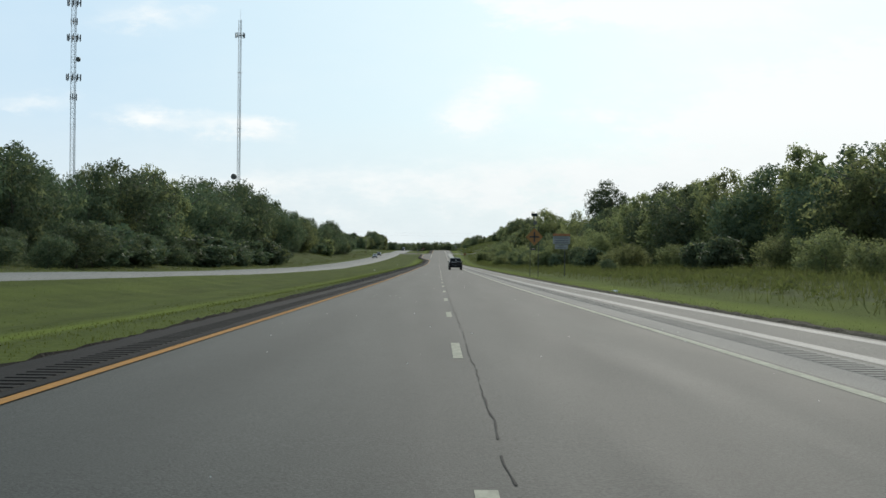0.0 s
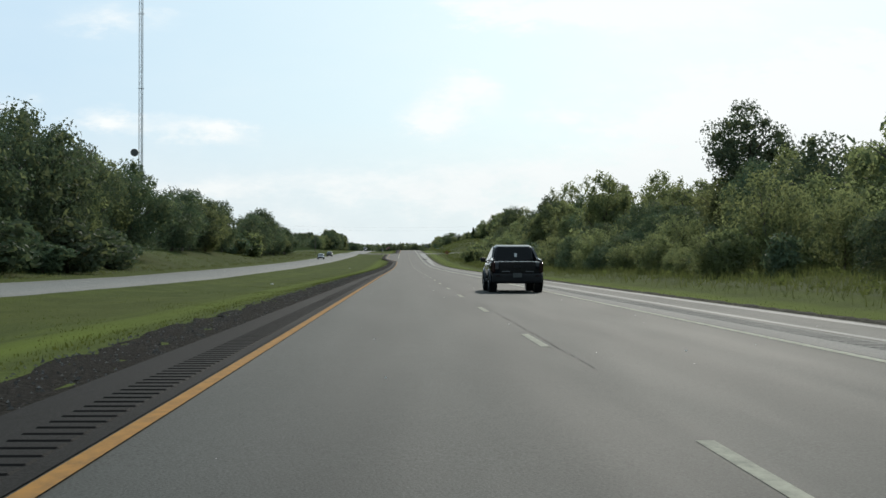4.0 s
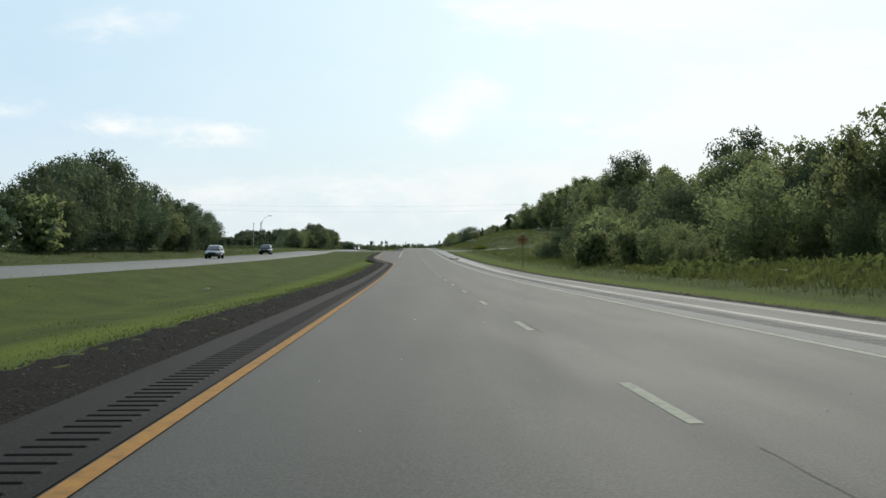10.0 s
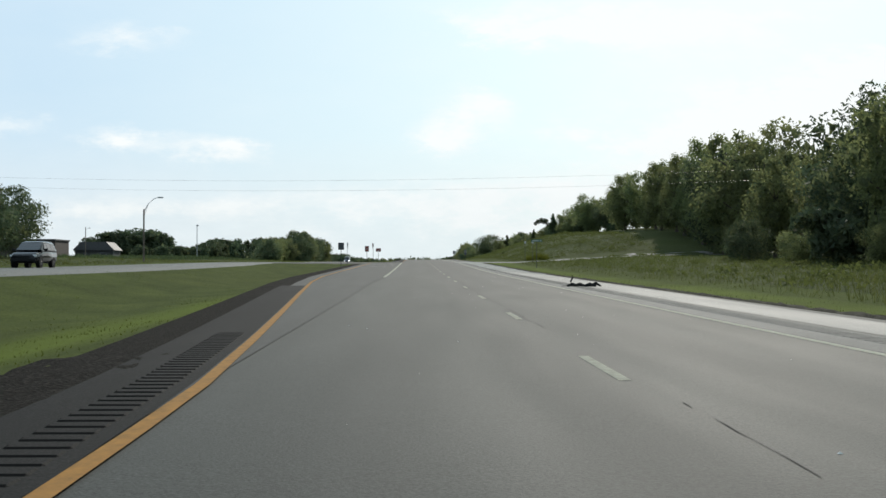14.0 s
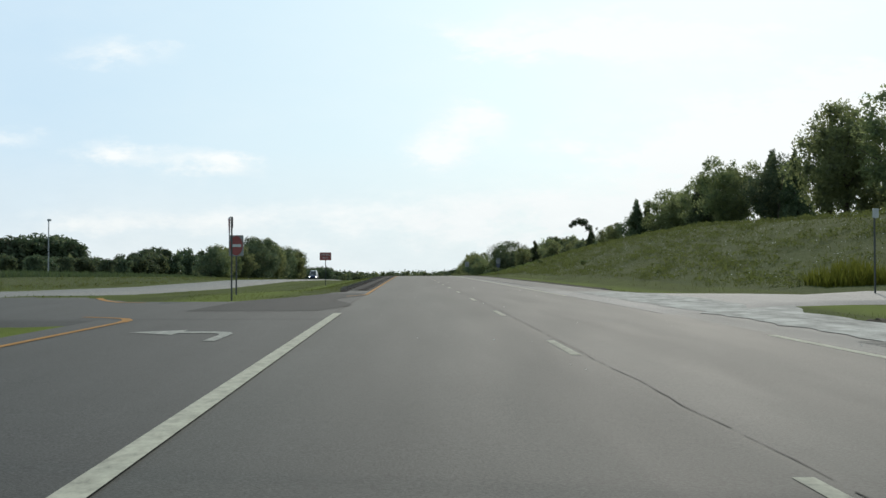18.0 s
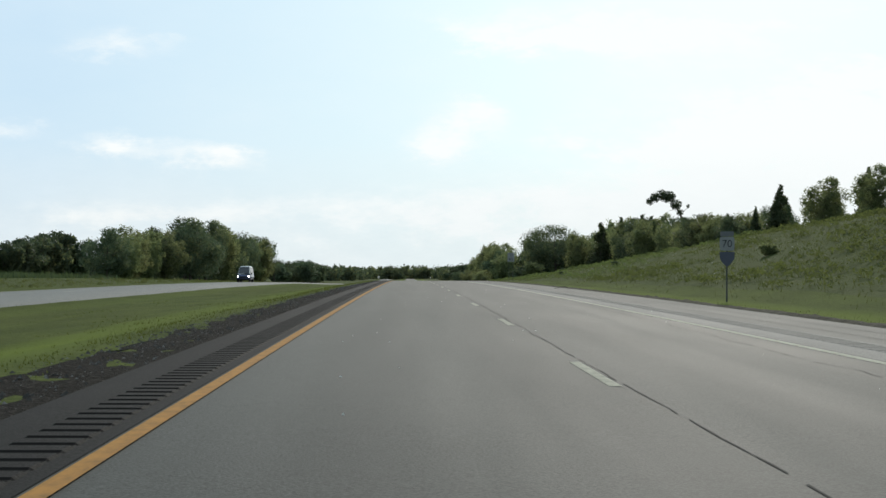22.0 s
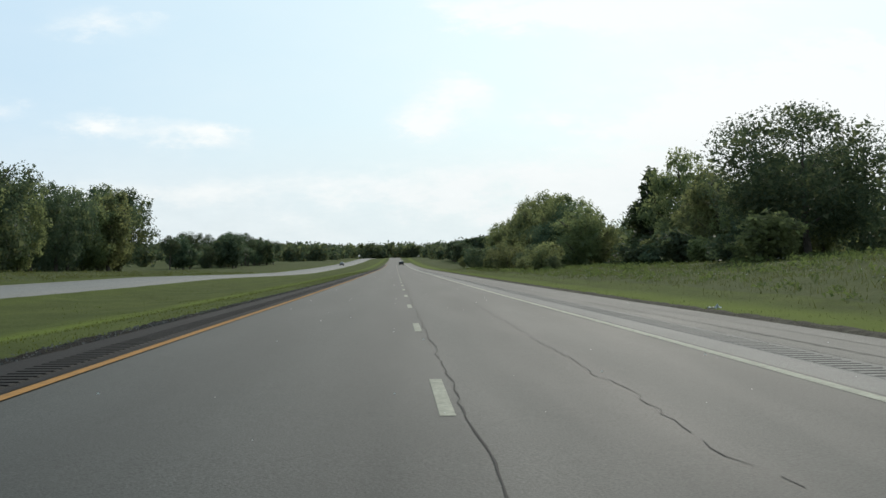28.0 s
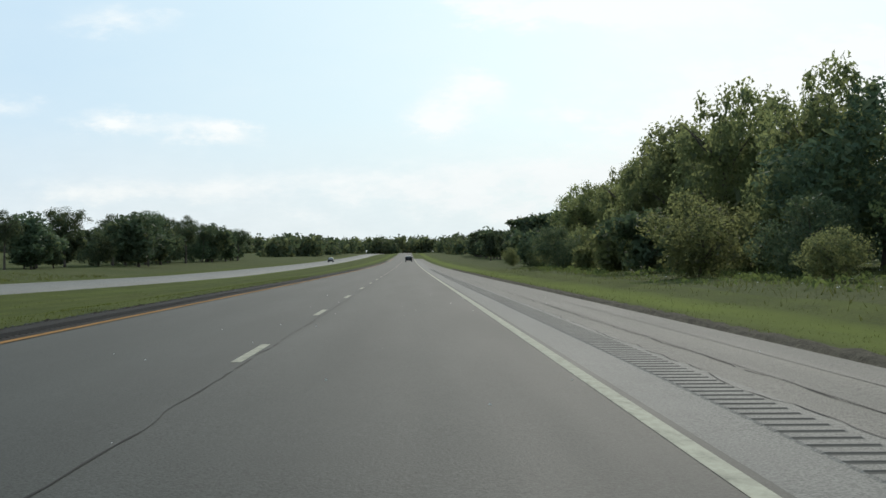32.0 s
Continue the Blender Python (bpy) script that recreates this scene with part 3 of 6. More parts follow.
tagged(new("side_road", link_mesh("side_road", v, f, SIDE_ROAD, smooth=True)), "pale side road climbing from the junction", "road", kind="structure")

# A darker area laid over part of the median crossing.
CROSSING_DARK = asphalt("darker crossing asphalt", (0.019, 0.0195, 0.0185), (0.031, 0.032, 0.030), 0.8, 0.92, False, 0.08)
strip("crossing_patch", lambda y: np.maximum(-7.6, np.interp(y, [676, 686, 691, 698], [-7.4, -7.2, -6.0, -5.2])), lambda y: -4.0 + 0.35 * np.sin(y * 0.5), 677, 697.5, 0.013, CROSSING_DARK, "darker area of asphalt at the median crossing", None, 0.8, "road", cols=2)

# rumble strips, ground into both shoulders
def rumble(name, x0, x1, spans, pitch, lift, label, floor, groove, deep):
    v, f, idx = [], [], []
    for y0, y1 in spans:
        for y in np.arange(y0, y1, pitch):
            base = len(v)
            prof = ((0.0, 0.0), (0.11, 0.0), (0.135, -deep), (0.215, -deep), (0.24, 0.0), (pitch, 0.0))
            for dy_, dz in prof:
                z = float(road_z(y + dy_)) + lift + dz
                low = float(road_z(y + dy_)) - 0.01
                sh = float(turn_left_edge(y) + 3.66) if x0 < 0 and 500 < y < 560 else 0.0
                v += [(x0 - 0.05 + sh, y + dy_, low), (x0 + sh, y + dy_, z), (x1 + sh, y + dy_, z), (x1 + 0.05 + sh, y + dy_, low)]
            for k in range(5):
                for j in range(3):
                    a = base + 4 * k + j
                    f.append((a, a + 1, a + 5, a + 4))
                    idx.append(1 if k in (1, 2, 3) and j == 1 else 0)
    return tagged(new(name, link_mesh(name, v, f, [floor, groove], idx)), label, "rumble strip", kind="stuff")


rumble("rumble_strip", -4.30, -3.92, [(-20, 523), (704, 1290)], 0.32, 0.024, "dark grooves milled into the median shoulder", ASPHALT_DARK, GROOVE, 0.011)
rumble("rumble_strip", 4.28, 4.72, [(-20, 664), (716, 1290)], 0.32, 0.011, "grooves milled into the paved shoulder", SHOULDER, GROOVE_PALE_SHADE, 0.007)

# painted lines
marks = tagged(new("lane_markings"), "worn white and yellow lines on the asphalt", "road markings", kind="structure")
strip("yellow_edge_line", -3.735, -3.60, -60, 500, 0.012, YELLOW_LINE, "yellow edge line", marks)
strip("yellow_edge_line", lambda y: turn_left_edge(y) - 0.075, lambda y: turn_left_edge(y) + 0.06, 500, 671, 0.018, YELLOW_LINE, "yellow edge line", marks, 3)
strip("yellow_edge_line", -3.735, -3.60, 694.5, 1600, 0.012, YELLOW_LINE, "yellow edge line", marks)
strip("yellow_edge_line", lambda y: -4.36 + 0.625 * step(691.6, 695.2, y), lambda y: -4.24 + 0.64 * step(691.6, 695.2, y), 692.2, 695.0, 0.014, YELLOW_LINE, "worn yellow line where the median begins", marks, 0.4)
strip("white_line", -3.76, -3.57, 577, 675.5, 0.016, WHITE_LINE, "", marks)
strip("white_edge_line", 3.50, 3.645, -60, 666, 0.004, WHITE_LINE, "", marks)
strip("white_edge_line", 3.50, 3.645, 692, 1600, 0.004, WHITE_LINE, "", marks)
strip("white_edge_line", -28.4, -28.25, -60, 1600, 0.03, WHITE_LINE, "", marks)
def curl(name, pts, width, lift, material, label):
    """A painted line through bends in the plan."""
    p = np.array(pts, float)
    s = np.linspace(0, len(p) - 1, 6 * len(p))
    xs, ys = np.interp(s, np.arange(len(p)), p[:, 0]), np.interp(s, np.arange(len(p)), p[:, 1])
    tx, ty = np.gradient(xs), np.gradient(ys)
    ln = np.hypot(tx, ty) + 1e-9
    nx_, ny_ = -ty / ln * width / 2, tx / ln * width / 2
    n = len(s)
    v = [(a, b, float(road_z(b)) + lift) for a, b in zip(xs + nx_, ys + ny_)] + [(a, b, float(road_z(b)) + lift) for a, b in zip(xs - nx_, ys - ny_)]
    part(name, link_mesh(name, v, [(i, i + 1, i + n + 1, i + n) for i in range(n - 1)], material), material, marks, label)


curl("yellow_edge_line", [(-7.55, 671), (-7.62, 671.9), (-7.85, 672.7), (-8.3, 673.2), (-8.9, 673.6)], 0.2, 0.016, YELLOW_LINE, "yellow line curling round the end of the median")
curl("yellow_edge_line", [(-12.6, 690.5), (-11.9, 688), (-11.2, 686), (-10.6, 684.8), (-9.8, 684.4)], 0.22, 0.016, YELLOW_LINE, "yellow line curling round the median nose")
DASH0, CYCLE, DASH = 15.60, 12.192, 3.05
for k in range(-5, 122):
    y = DASH0 + CYCLE * k
    strip("lane_dash", -0.06, 0.06, y, y + DASH, 0.004, DASH_WHITE, "", marks, 1.6)
for k in range(0, 100):
    y = 5 + CYCLE * k
    strip("lane_dash", -24.81, -24.69, y, y + DASH, 0.03, WHITE_LINE, "", marks, 1.6)


def flat_shape(name, outline, at, lift, material, parent, scale=(1, 1)):
    v = []
    for x, y in outline:
        X, Y = at[0] + x * scale[0], at[1] + y * scale[1]
        v.append((X, Y, float(road_z(Y)) + lift))
    return part(name, link_mesh(name, v, [tuple(range(len(v)))], material), material, parent)


ARROW = [(0.55, -1.4), (0.72, -1.4), (0.72, 0.15), (0.62, 0.55), (0.35, 0.72), (-0.15, 0.72), (-0.15, 1.15), (-0.95, 0.55), (-0.15, -0.1), (-0.15, 0.32), (0.3, 0.32), (0.5, 0.18), (0.55, -0.1)]
for ay in (633.4, 666.5):
    flat_shape("turn_arrow", ARROW, (-5.6, ay), 0.017, WORN_WHITE, marks, (1.05, 1.25))
# the word on the turn pocket
for ch, cxo in (("O", -1.25), ("N", -0.42), ("L", 0.42), ("Y", 1.2)):
    cu = bpy.data.curves.new("letter", "FONT")
    cu.body, cu.size, cu.align_x = ch, 1.0, "CENTER"
    ob = new("letter_curve", cu)
    dg = bpy.context.evaluated_depsgraph_get()
    me = bpy.data.meshes.new_from_object(ob.evaluated_get(dg))
    bpy.data.objects.remove(ob)
    bm = bmesh.new()
    bm.from_mesh(me)
    for vv in bm.verts:
        X, Y = -5.7 + cxo + vv.co.x * 1.0, 647.5 + vv.co.y * 4.5
        vv.co = (X, Y, float(road_z(Y)) + 0.017)
    part("painted_letter", bm, WORN_WHITE, marks, "worn white painted letter")

# sealed crack beside the lane dashes, and finer cracks
def crack(name, x, amp, width, y0, y1, seed, lift, parent, gaps=1.25):
    rng = np.random.default_rng(seed)
    ys = np.arange(y0, y1, 0.35)
    w = np.cumsum(rng.normal(0, 1, len(ys)))
    w = w - np.convolve(w, np.ones(14) / 14, "same")
    xs = (x(ys) if callable(x) else x) + amp * w / (np.std(w) + 1e-6) + 0.02 * np.sin(ys * 0.11 + seed)
    wd = width * (0.35 + rng.random(len(ys)))
    z = road_z(ys) + lift
    v = np.concatenate([np.stack([xs - wd / 2, ys, z], -1), np.stack([xs + wd / 2, ys, z], -1)])
    n = len(ys)
    i = np.arange(n - 1)
    keep = rng.random(n - 1) > 0.12
    keep &= ~((np.sin(ys[:-1] * 0.17 + seed) + np.sin(ys[:-1] * 0.053)) > gaps)
    f = np.stack([i, i + n, i + n + 1, i + 1], -1)[keep]
    part(name, link_mesh(name, v, f, TAR), TAR, parent, "dark sealed crack")


cracks = tagged(new("road_cracks"), "dark meandering cracks along the lane joint", "road cracks", kind="structure")
crack("crack", 0.14, 0.010, 0.010, 60, 730, 1, 0.005, cracks)
crack("crack", 0.13, 0.014, 0.017, 730, 1300, 11, 0.005, cracks, 2.2)
crack("crack", 0.14, 0.012, 0.016, -20, 60, 12, 0.005, cracks, 2.2)
crack("crack", lambda y: np.interp(y, [742, 752, 765, 776, 789, 806, 830], [1.45, 1.6, 1.8, 2.2, 2.7, 2.95, 3.3]), 0.03, 0.012, 742, 830, 13, 0.004, cracks, 2.2)
crack("crack", lambda y: np.interp(y, [1000, 1020, 1040, 1075], [1.6, 1.75, 2.0, 2.4]), 0.03, 0.010, 1000, 1075, 14, 0.004, cracks, 1.8)
crack("crack", 5.3, 0.03, 0.018, 880, 1300, 2, 0.005, cracks)
crack("crack", 4.84, 0.03, 0.014, 900, 1300, 4, 0.005, cracks)

# dark gravel beside the median shoulder, with loose stones
def gravel_band(name, inner, outer, y0, y1, seed, label, material=GRAVEL):
    """Gravel between two lines along the road, with a ragged outer edge that sinks into the grass."""
    rng = np.random.default_rng(seed)
    ys = np.arange(y0, y1, 0.6)
    t = np.linspace(0, 1, 9)[None, :]
    a = (inner(ys) if callable(inner) else np.full(len(ys), float(inner)))[:, None]
    b = (outer(ys) if callable(outer) else np.full(len(ys), float(outer)))[:, None]
    Y = np.repeat(ys[:, None], 9, 1)
    edge = np.sin(Y * 0.31) * 0.05 + np.sin(Y * 1.7 + 1) * 0.04 + rng.normal(0, 0.05, Y.shape)
    X = a + (b - a) * t + edge * t * np.minimum(1.5, np.abs(b - a)) * np.sign(b - a)
    Z = np.maximum(ground_z(X, Y) + 0.035, road_z(Y) - 0.22) - 0.02 * t + rng.normal(0, 0.018, Y.shape)
    Z[:, 0] = road_z(ys) - 0.012
    Z[:, -1] = ground_z(X[:, -1], ys) - 0.08
    Z[0] -= 0.25
    Z[-1] -= 0.25
    ny = len(ys)
    i = (np.arange(ny - 1)[:, None] * 9 + np.arange(8)[None, :]).ravel()
    f = np.stack([i, i + 1, i + 10, i + 9], -1)
    tagged(new(name, link_mesh(name, np.stack([X, Y, Z], -1).reshape(-1, 3), f, material, smooth=True)), label, "gravel", kind="stuff")


gravel_band("gravel_edge", -4.70, gravel_edge, -20, 520, 1, "dark crumbly gravel along the median shoulder")
strip("gravel_edge", lambda y: turn_left_edge(y) - 1.9, lambda y: turn_left_edge(y) - 0.66, 512, 664, -0.02, GRAVEL, "dark gravel along the turn pocket", None, 2, "gravel", "stuff", 2)
gravel_band("gravel_edge", -4.70, gravel_edge, 698.5, 1290, 2, "dark crumbly gravel along the median shoulder")
gravel_band("gravel_edge", 6.73, 7.2, -20, 672, 3, "dusty soil edge of the paved shoulder", SOIL)
gravel_band("gravel_edge", 6.73, 7.55, 706, 1290, 4, "dusty soil edge of the paved shoulder", SOIL)


def pebbles(name, x0, x1, y0, y1, n, seed, size, material, label, zf, stop=None):
    rng = np.random.default_rng(seed)
    px, py = rng.uniform(x0, x1, n), rng.uniform(y0, y1, n)
    if stop is not None:
        px = x1 + (stop(py) - x1) * (px - x1) / (x0 - x1)
    pz = zf(px, py)
    s = rng.uniform(0.3, 1.0, n) ** 1.6 * size
    base = np.array([(1, 0, 0), (-0.5, 0.87, 0), (-0.5, -0.87, 0), (0.1, 0.1, 0.8)])
    v = base[None] * s[:, None, None] * rng.uniform(0.6, 1.2, (n, 4, 1))
    v = v + np.stack([px, py, pz], -1)[:, None]
    i = np.arange(n) * 4
    f = np.concatenate([np.stack([i, i + 1, i + 3], -1), np.stack([i + 1, i + 2, i + 3], -1), np.stack([i + 2, i, i + 3], -1)])
    tagged(new(name, link_mesh(name, v.reshape(-1, 3), f, material)), label, "stones", kind="stuff")


v, f = [], []
rng = np.random.default_rng(9)
ys = np.arange(585, 700, 1.0)
for i, y in enumerate(ys):
    a = 6.55 - 1.85 * float(step(585, 625, y)) + rng.normal(0, 0.09)
    b = 6.7 + 2.4 * math.exp(-((y - 686) / 8.0) ** 2) + rng.normal(0, 0.08)
    z = float(road_z(y)) + 0.012
    v += [(a, y, z), ((a + b) / 2, y, z + 0.006), (b, y, z)]
    if i:
        k = 3 * i
        f += [(k - 3, k - 2, k + 1, k), (k - 2, k - 1, k + 2, k + 1)]
tagged(new("sandy_grit", link_mesh("sandy_grit", v, f, GRIT)), "pale sandy grit spread over the shoulder at the junction", "grit", kind="stuff")
STONE = plain("loose stone", (0.055, 0.050, 0.045), 0.9, vary=0.6, scale=2.0)
pebbles("loose_stones", -6.6, -4.8, 45, 512, 12600, 5, 0.045, STONE, "loose dark stones on the gravel edge", lambda a, b: ground_z(a, b) + 0.02, gravel_edge)
pebbles("loose_stones", -6.6, -4.8, 706, 1200, 14000, 6, 0.045, STONE, "loose dark stones on the gravel edge", lambda a, b: ground_z(a, b) + 0.02, gravel_edge)
PALE_STONE = plain("pale gravel stone", (0.125, 0.116, 0.108), 0.9, vary=0.5, scale=5.0)
pebbles("pale_stones", -6.6, -4.8, 60, 512, 7400, 25, 0.030, PALE_STONE, "pale stones strewn through the dark gravel", lambda a, b: ground_z(a, b) + 0.035, gravel_edge)
pebbles("pale_stones", -6.6, -4.8, 706, 1200, 9000, 26, 0.030, PALE_STONE, "pale stones strewn through the dark gravel", lambda a, b: ground_z(a, b) + 0.035, gravel_edge)
CHIP = plain("pale chip", (0.55, 0.55, 0.52), 0.7)
pebbles("road_grit", -3.2, 6.5, 0, 1180, 1400, 7, 0.022, CHIP, "pale grit and flakes scattered on the asphalt", lambda a, b: road_z(b) + 0.004)

# ---- grass and weeds ----
def blades(name, x0, x1, y0, y1, n, h0, h1, width, material, seed, label, lean=0.35, skip=None, dense=None, edge=None):
    """A joined mass of upright blades, one tapering triangle each."""
    rng = np.random.default_rng(seed)
    px, py = rng.uniform(x0, x1, n), rng.uniform(y0, y1, n)
    keep = np.ones(n, bool)
    if skip is not None:
        keep &= ~skip(px, py)
    if edge is not None:
        px = px - edge + gravel_edge(py)
    if dense is not None:
        keep &= rng.random(n) < dense(px, py)
    px, py = px[keep], py[keep]
    n = len(px)
    pz = ground_z(px, py) - 0.02
    clump = 0.5 + 0.5 * np.sin(px * 1.3 + np.sin(py * 0.4) * 2) * np.sin(py * 0.9 + px * 0.7)
    h = (h0 + (h1 - h0) * rng.random(n)) * (0.55 + 0.75 * clump)
    a = rng.uniform(0, math.tau, n)
    w = width * rng.uniform(0.6, 1.4, n)
    lx, ly = rng.normal(0, lean, n) * h, rng.normal(0, lean, n) * h
    dx, dyv = np.cos(a) * w, np.sin(a) * w
    p = np.stack([px, py, pz], -1)
    v = np.stack([p + np.stack([-dx, -dyv, 0 * h], -1), p + np.stack([dx, dyv, 0 * h], -1), p + np.stack([lx, ly, h], -1)], 1).reshape(-1, 3)
    i = np.arange(n) * 3
    f = np.stack([i, i + 1, i + 2], -1)
    return tagged(new(name, link_mesh(name, v, f, material)), label, "grass", kind="stuff")


def on_crossing(x, y):
    return ((y > 669) & (y < nose_y(x))) | ((y > 505) & (y < 670) & (x > turn_left_edge(y) - 1.2))


blades("median_grass", -12, -6.1, -5, 1230, 80000, 0.02, 0.07, 0.014, BLADE, 11, "bright mown grass of the median", skip=on_crossing, edge=-6.1)
blades("median_grass", -7.4, -6.05, -5, 1230, 34000, 0.03, 0.08, 0.013, BLADE, 18, "ragged grass creeping over the gravel edge", skip=lambda x, y: (y > 505) & (y < 706), edge=-6.05)
blades("median_grass", -6.35, -5.55, -5, 1230, 24000, 0.02, 0.07, 0.014, WEED, 19, "thin dry grass straggling into the gravel", skip=lambda x, y: (y > 505) & (y < 706), dense=lambda x, y: 0.5 + 0.5 * np.sin(y * 0.8) * np.sin(y * 0.13), edge=-6.05)
blades("median_grass", -20.3, -12, -5, 1230, 30000, 0.02, 0.08, 0.018, BLADE, 12, "bright mown grass of the median", skip=on_crossing)
blades("verge_grass", 7.2, 12.5, -5, 1290, 70000, 0.04, 0.10, 0.014, WEED, 13, "uneven grass of the verge", skip=lambda x, y: (y > 676) & (y < 702))
blades("tall_weeds", 12.0, 27, 0, 560, 60000, 0.3, 0.85, 0.022, WEED, 14, "tall unmown weeds below the trees", dense=lambda x, y: 0.35 + 0.65 * step(13, 18, x))
blades("tall_weeds", 12.0, 36, 700, 1290, 65000, 0.10, 0.30, 0.022, WEED, 15, "tall weeds and grasses on the bank", dense=lambda x, y: 0.3 + 0.7 * step(12.5, 16, x), skip=lambda x, y: np.abs(y - 688 - 0.1 * (x - 10)) < 9)
blades("tall_weeds", 12.0, 36, 540, 684, 16000, 0.12, 0.4, 0.025, WEED, 16, "grasses on the bank", skip=lambda x, y: np.abs(y - 688 - 0.1 * (x - 10)) < 9)
blades("left_bank_grass", -48, -33.0, 0, 1290, 25000, 0.12, 0.4, 0.03, WEED, 17, "dry grass on the far bank", skip=lambda x, y: (x > -33))

# pale flower heads scattered over the bank
FLOWER = plain("pale flower heads", (0.55, 0.55, 0.50), 0.9, vary=0.2, spec=0.05)
pebbles("wild_flowers", 15, 33, 705, 800, 900, 21, 0.06, FLOWER, "small pale wild flowers in the weeds of the bank", lambda a, b: ground_z(a, b) + 0.25)
pebbles("wild_flowers", 14, 30, 800, 1290, 900, 22, 0.05, FLOWER, "small pale wild flowers in the weeds of the bank", lambda a, b: ground_z(a, b) + 0.22)
GOLD = foliage("yellow-green tall weeds", (0.085, 0.105, 0.014), (0.115, 0.135, 0.018), (0.150, 0.165, 0.022), 0.5, 0.02)


def tussocks(name, x0, x1, y0, y1, n, size, seed, material, label, skip=None):
    """Low rounded clumps of weeds, many small leaves each, joined."""
    rng = np.random.default_rng(seed)
    px, py = rng.uniform(x0, x1, n), rng.uniform(y0, y1, n)
    keep = rng.random(n) < 0.35 + 0.65 * (np.sin(px * 0.31 + py * 0.05) * np.sin(py * 0.12 - px * 0.1) > -0.1)
    if skip is not None:
        keep &= ~skip(px, py)
    px, py = px[keep], py[keep]
    n, per = len(px), 24
    r = size * rng.uniform(0.5, 1.5, n) ** 1.3
    a, u = rng.uniform(0, math.tau, (n, per)), rng.random((n, per)) ** 0.5
    h = np.sqrt(np.clip(1 - u * u, 0.05, 1)) * r[:, None] * rng.uniform(0.5, 1.0, (n, per))
    c = np.stack([px[:, None] + np.cos(a) * u * r[:, None] * 1.5, py[:, None] + np.sin(a) * u * r[:, None] * 1.5, ground_z(px, py)[:, None] + h], -1).reshape(-1, 3)
    m = len(c)
    s = np.repeat(r, per)[:, None] * 0.30
    d1, d2 = rng.normal(0, 0.55, (2, m, 3)) * s
    v = np.stack([c - d1, c + d1, c + d2 + np.array([0, 0, 0.5]) * s], 1).reshape(-1, 3)
    i = np.arange(m) * 3
    return tagged(new(name, link_mesh(name, v, np.stack([i, i + 1, i + 2], -1), material)), label, "weeds", kind="stuff")


blades("tall_weeds", 13.0, 25.0, 345, 452, 9000, 0.35, 0.95, 0.035, WEED, 33, "head-high weeds between the verge and the woods", 0.22, dense=lambda x, y: 0.25 + 0.75 * step(13, 17, x))


def near_side_road(x, y):
    return np.abs(y - 688 - 0.1 * (x - 10)) < 10


tussocks("weed_clumps", 13.5, 36, 700, 900, 4200, 0.27, 41, CLUMP, "clumps of leafy weeds over the bank", near_side_road)
tussocks("weed_clumps", 13.5, 36, 900, 1290, 2800, 0.30, 42, CLUMP, "clumps of leafy weeds over the bank")
tussocks("weed_clumps", 14.5, 25, 345, 452, 520, 0.62, 45, CLUMP, "scrubby rounded weeds between the verge and the woods")
tussocks("weed_clumps", 13.0, 30, 0, 684, 3200, 0.30, 43, CLUMP, "clumps of leafy weeds below the woods", near_side_road)
tussocks("weed_clumps", -46, -30.5, 0, 1290, 2500, 0.24, 44, WEED, "clumps of dry weeds on the far bank")
blades("yellow_weeds", 15.0, 18.2, 698.5, 702, 900, 0.5, 1.1, 0.04, GOLD, 31, "clump of tall yellow-green weeds beside the side road", 0.22)
# a dark crop in the field across the other carriageway
blades("field_crop", -80, -58, 735, 1050, 26000, 0.7, 1.25, 0.12, LEAF_CEDAR, 32, "dark low crop in the field beyond the highway", 0.2, dense=lambda x, y: step(1060, 1000, y))

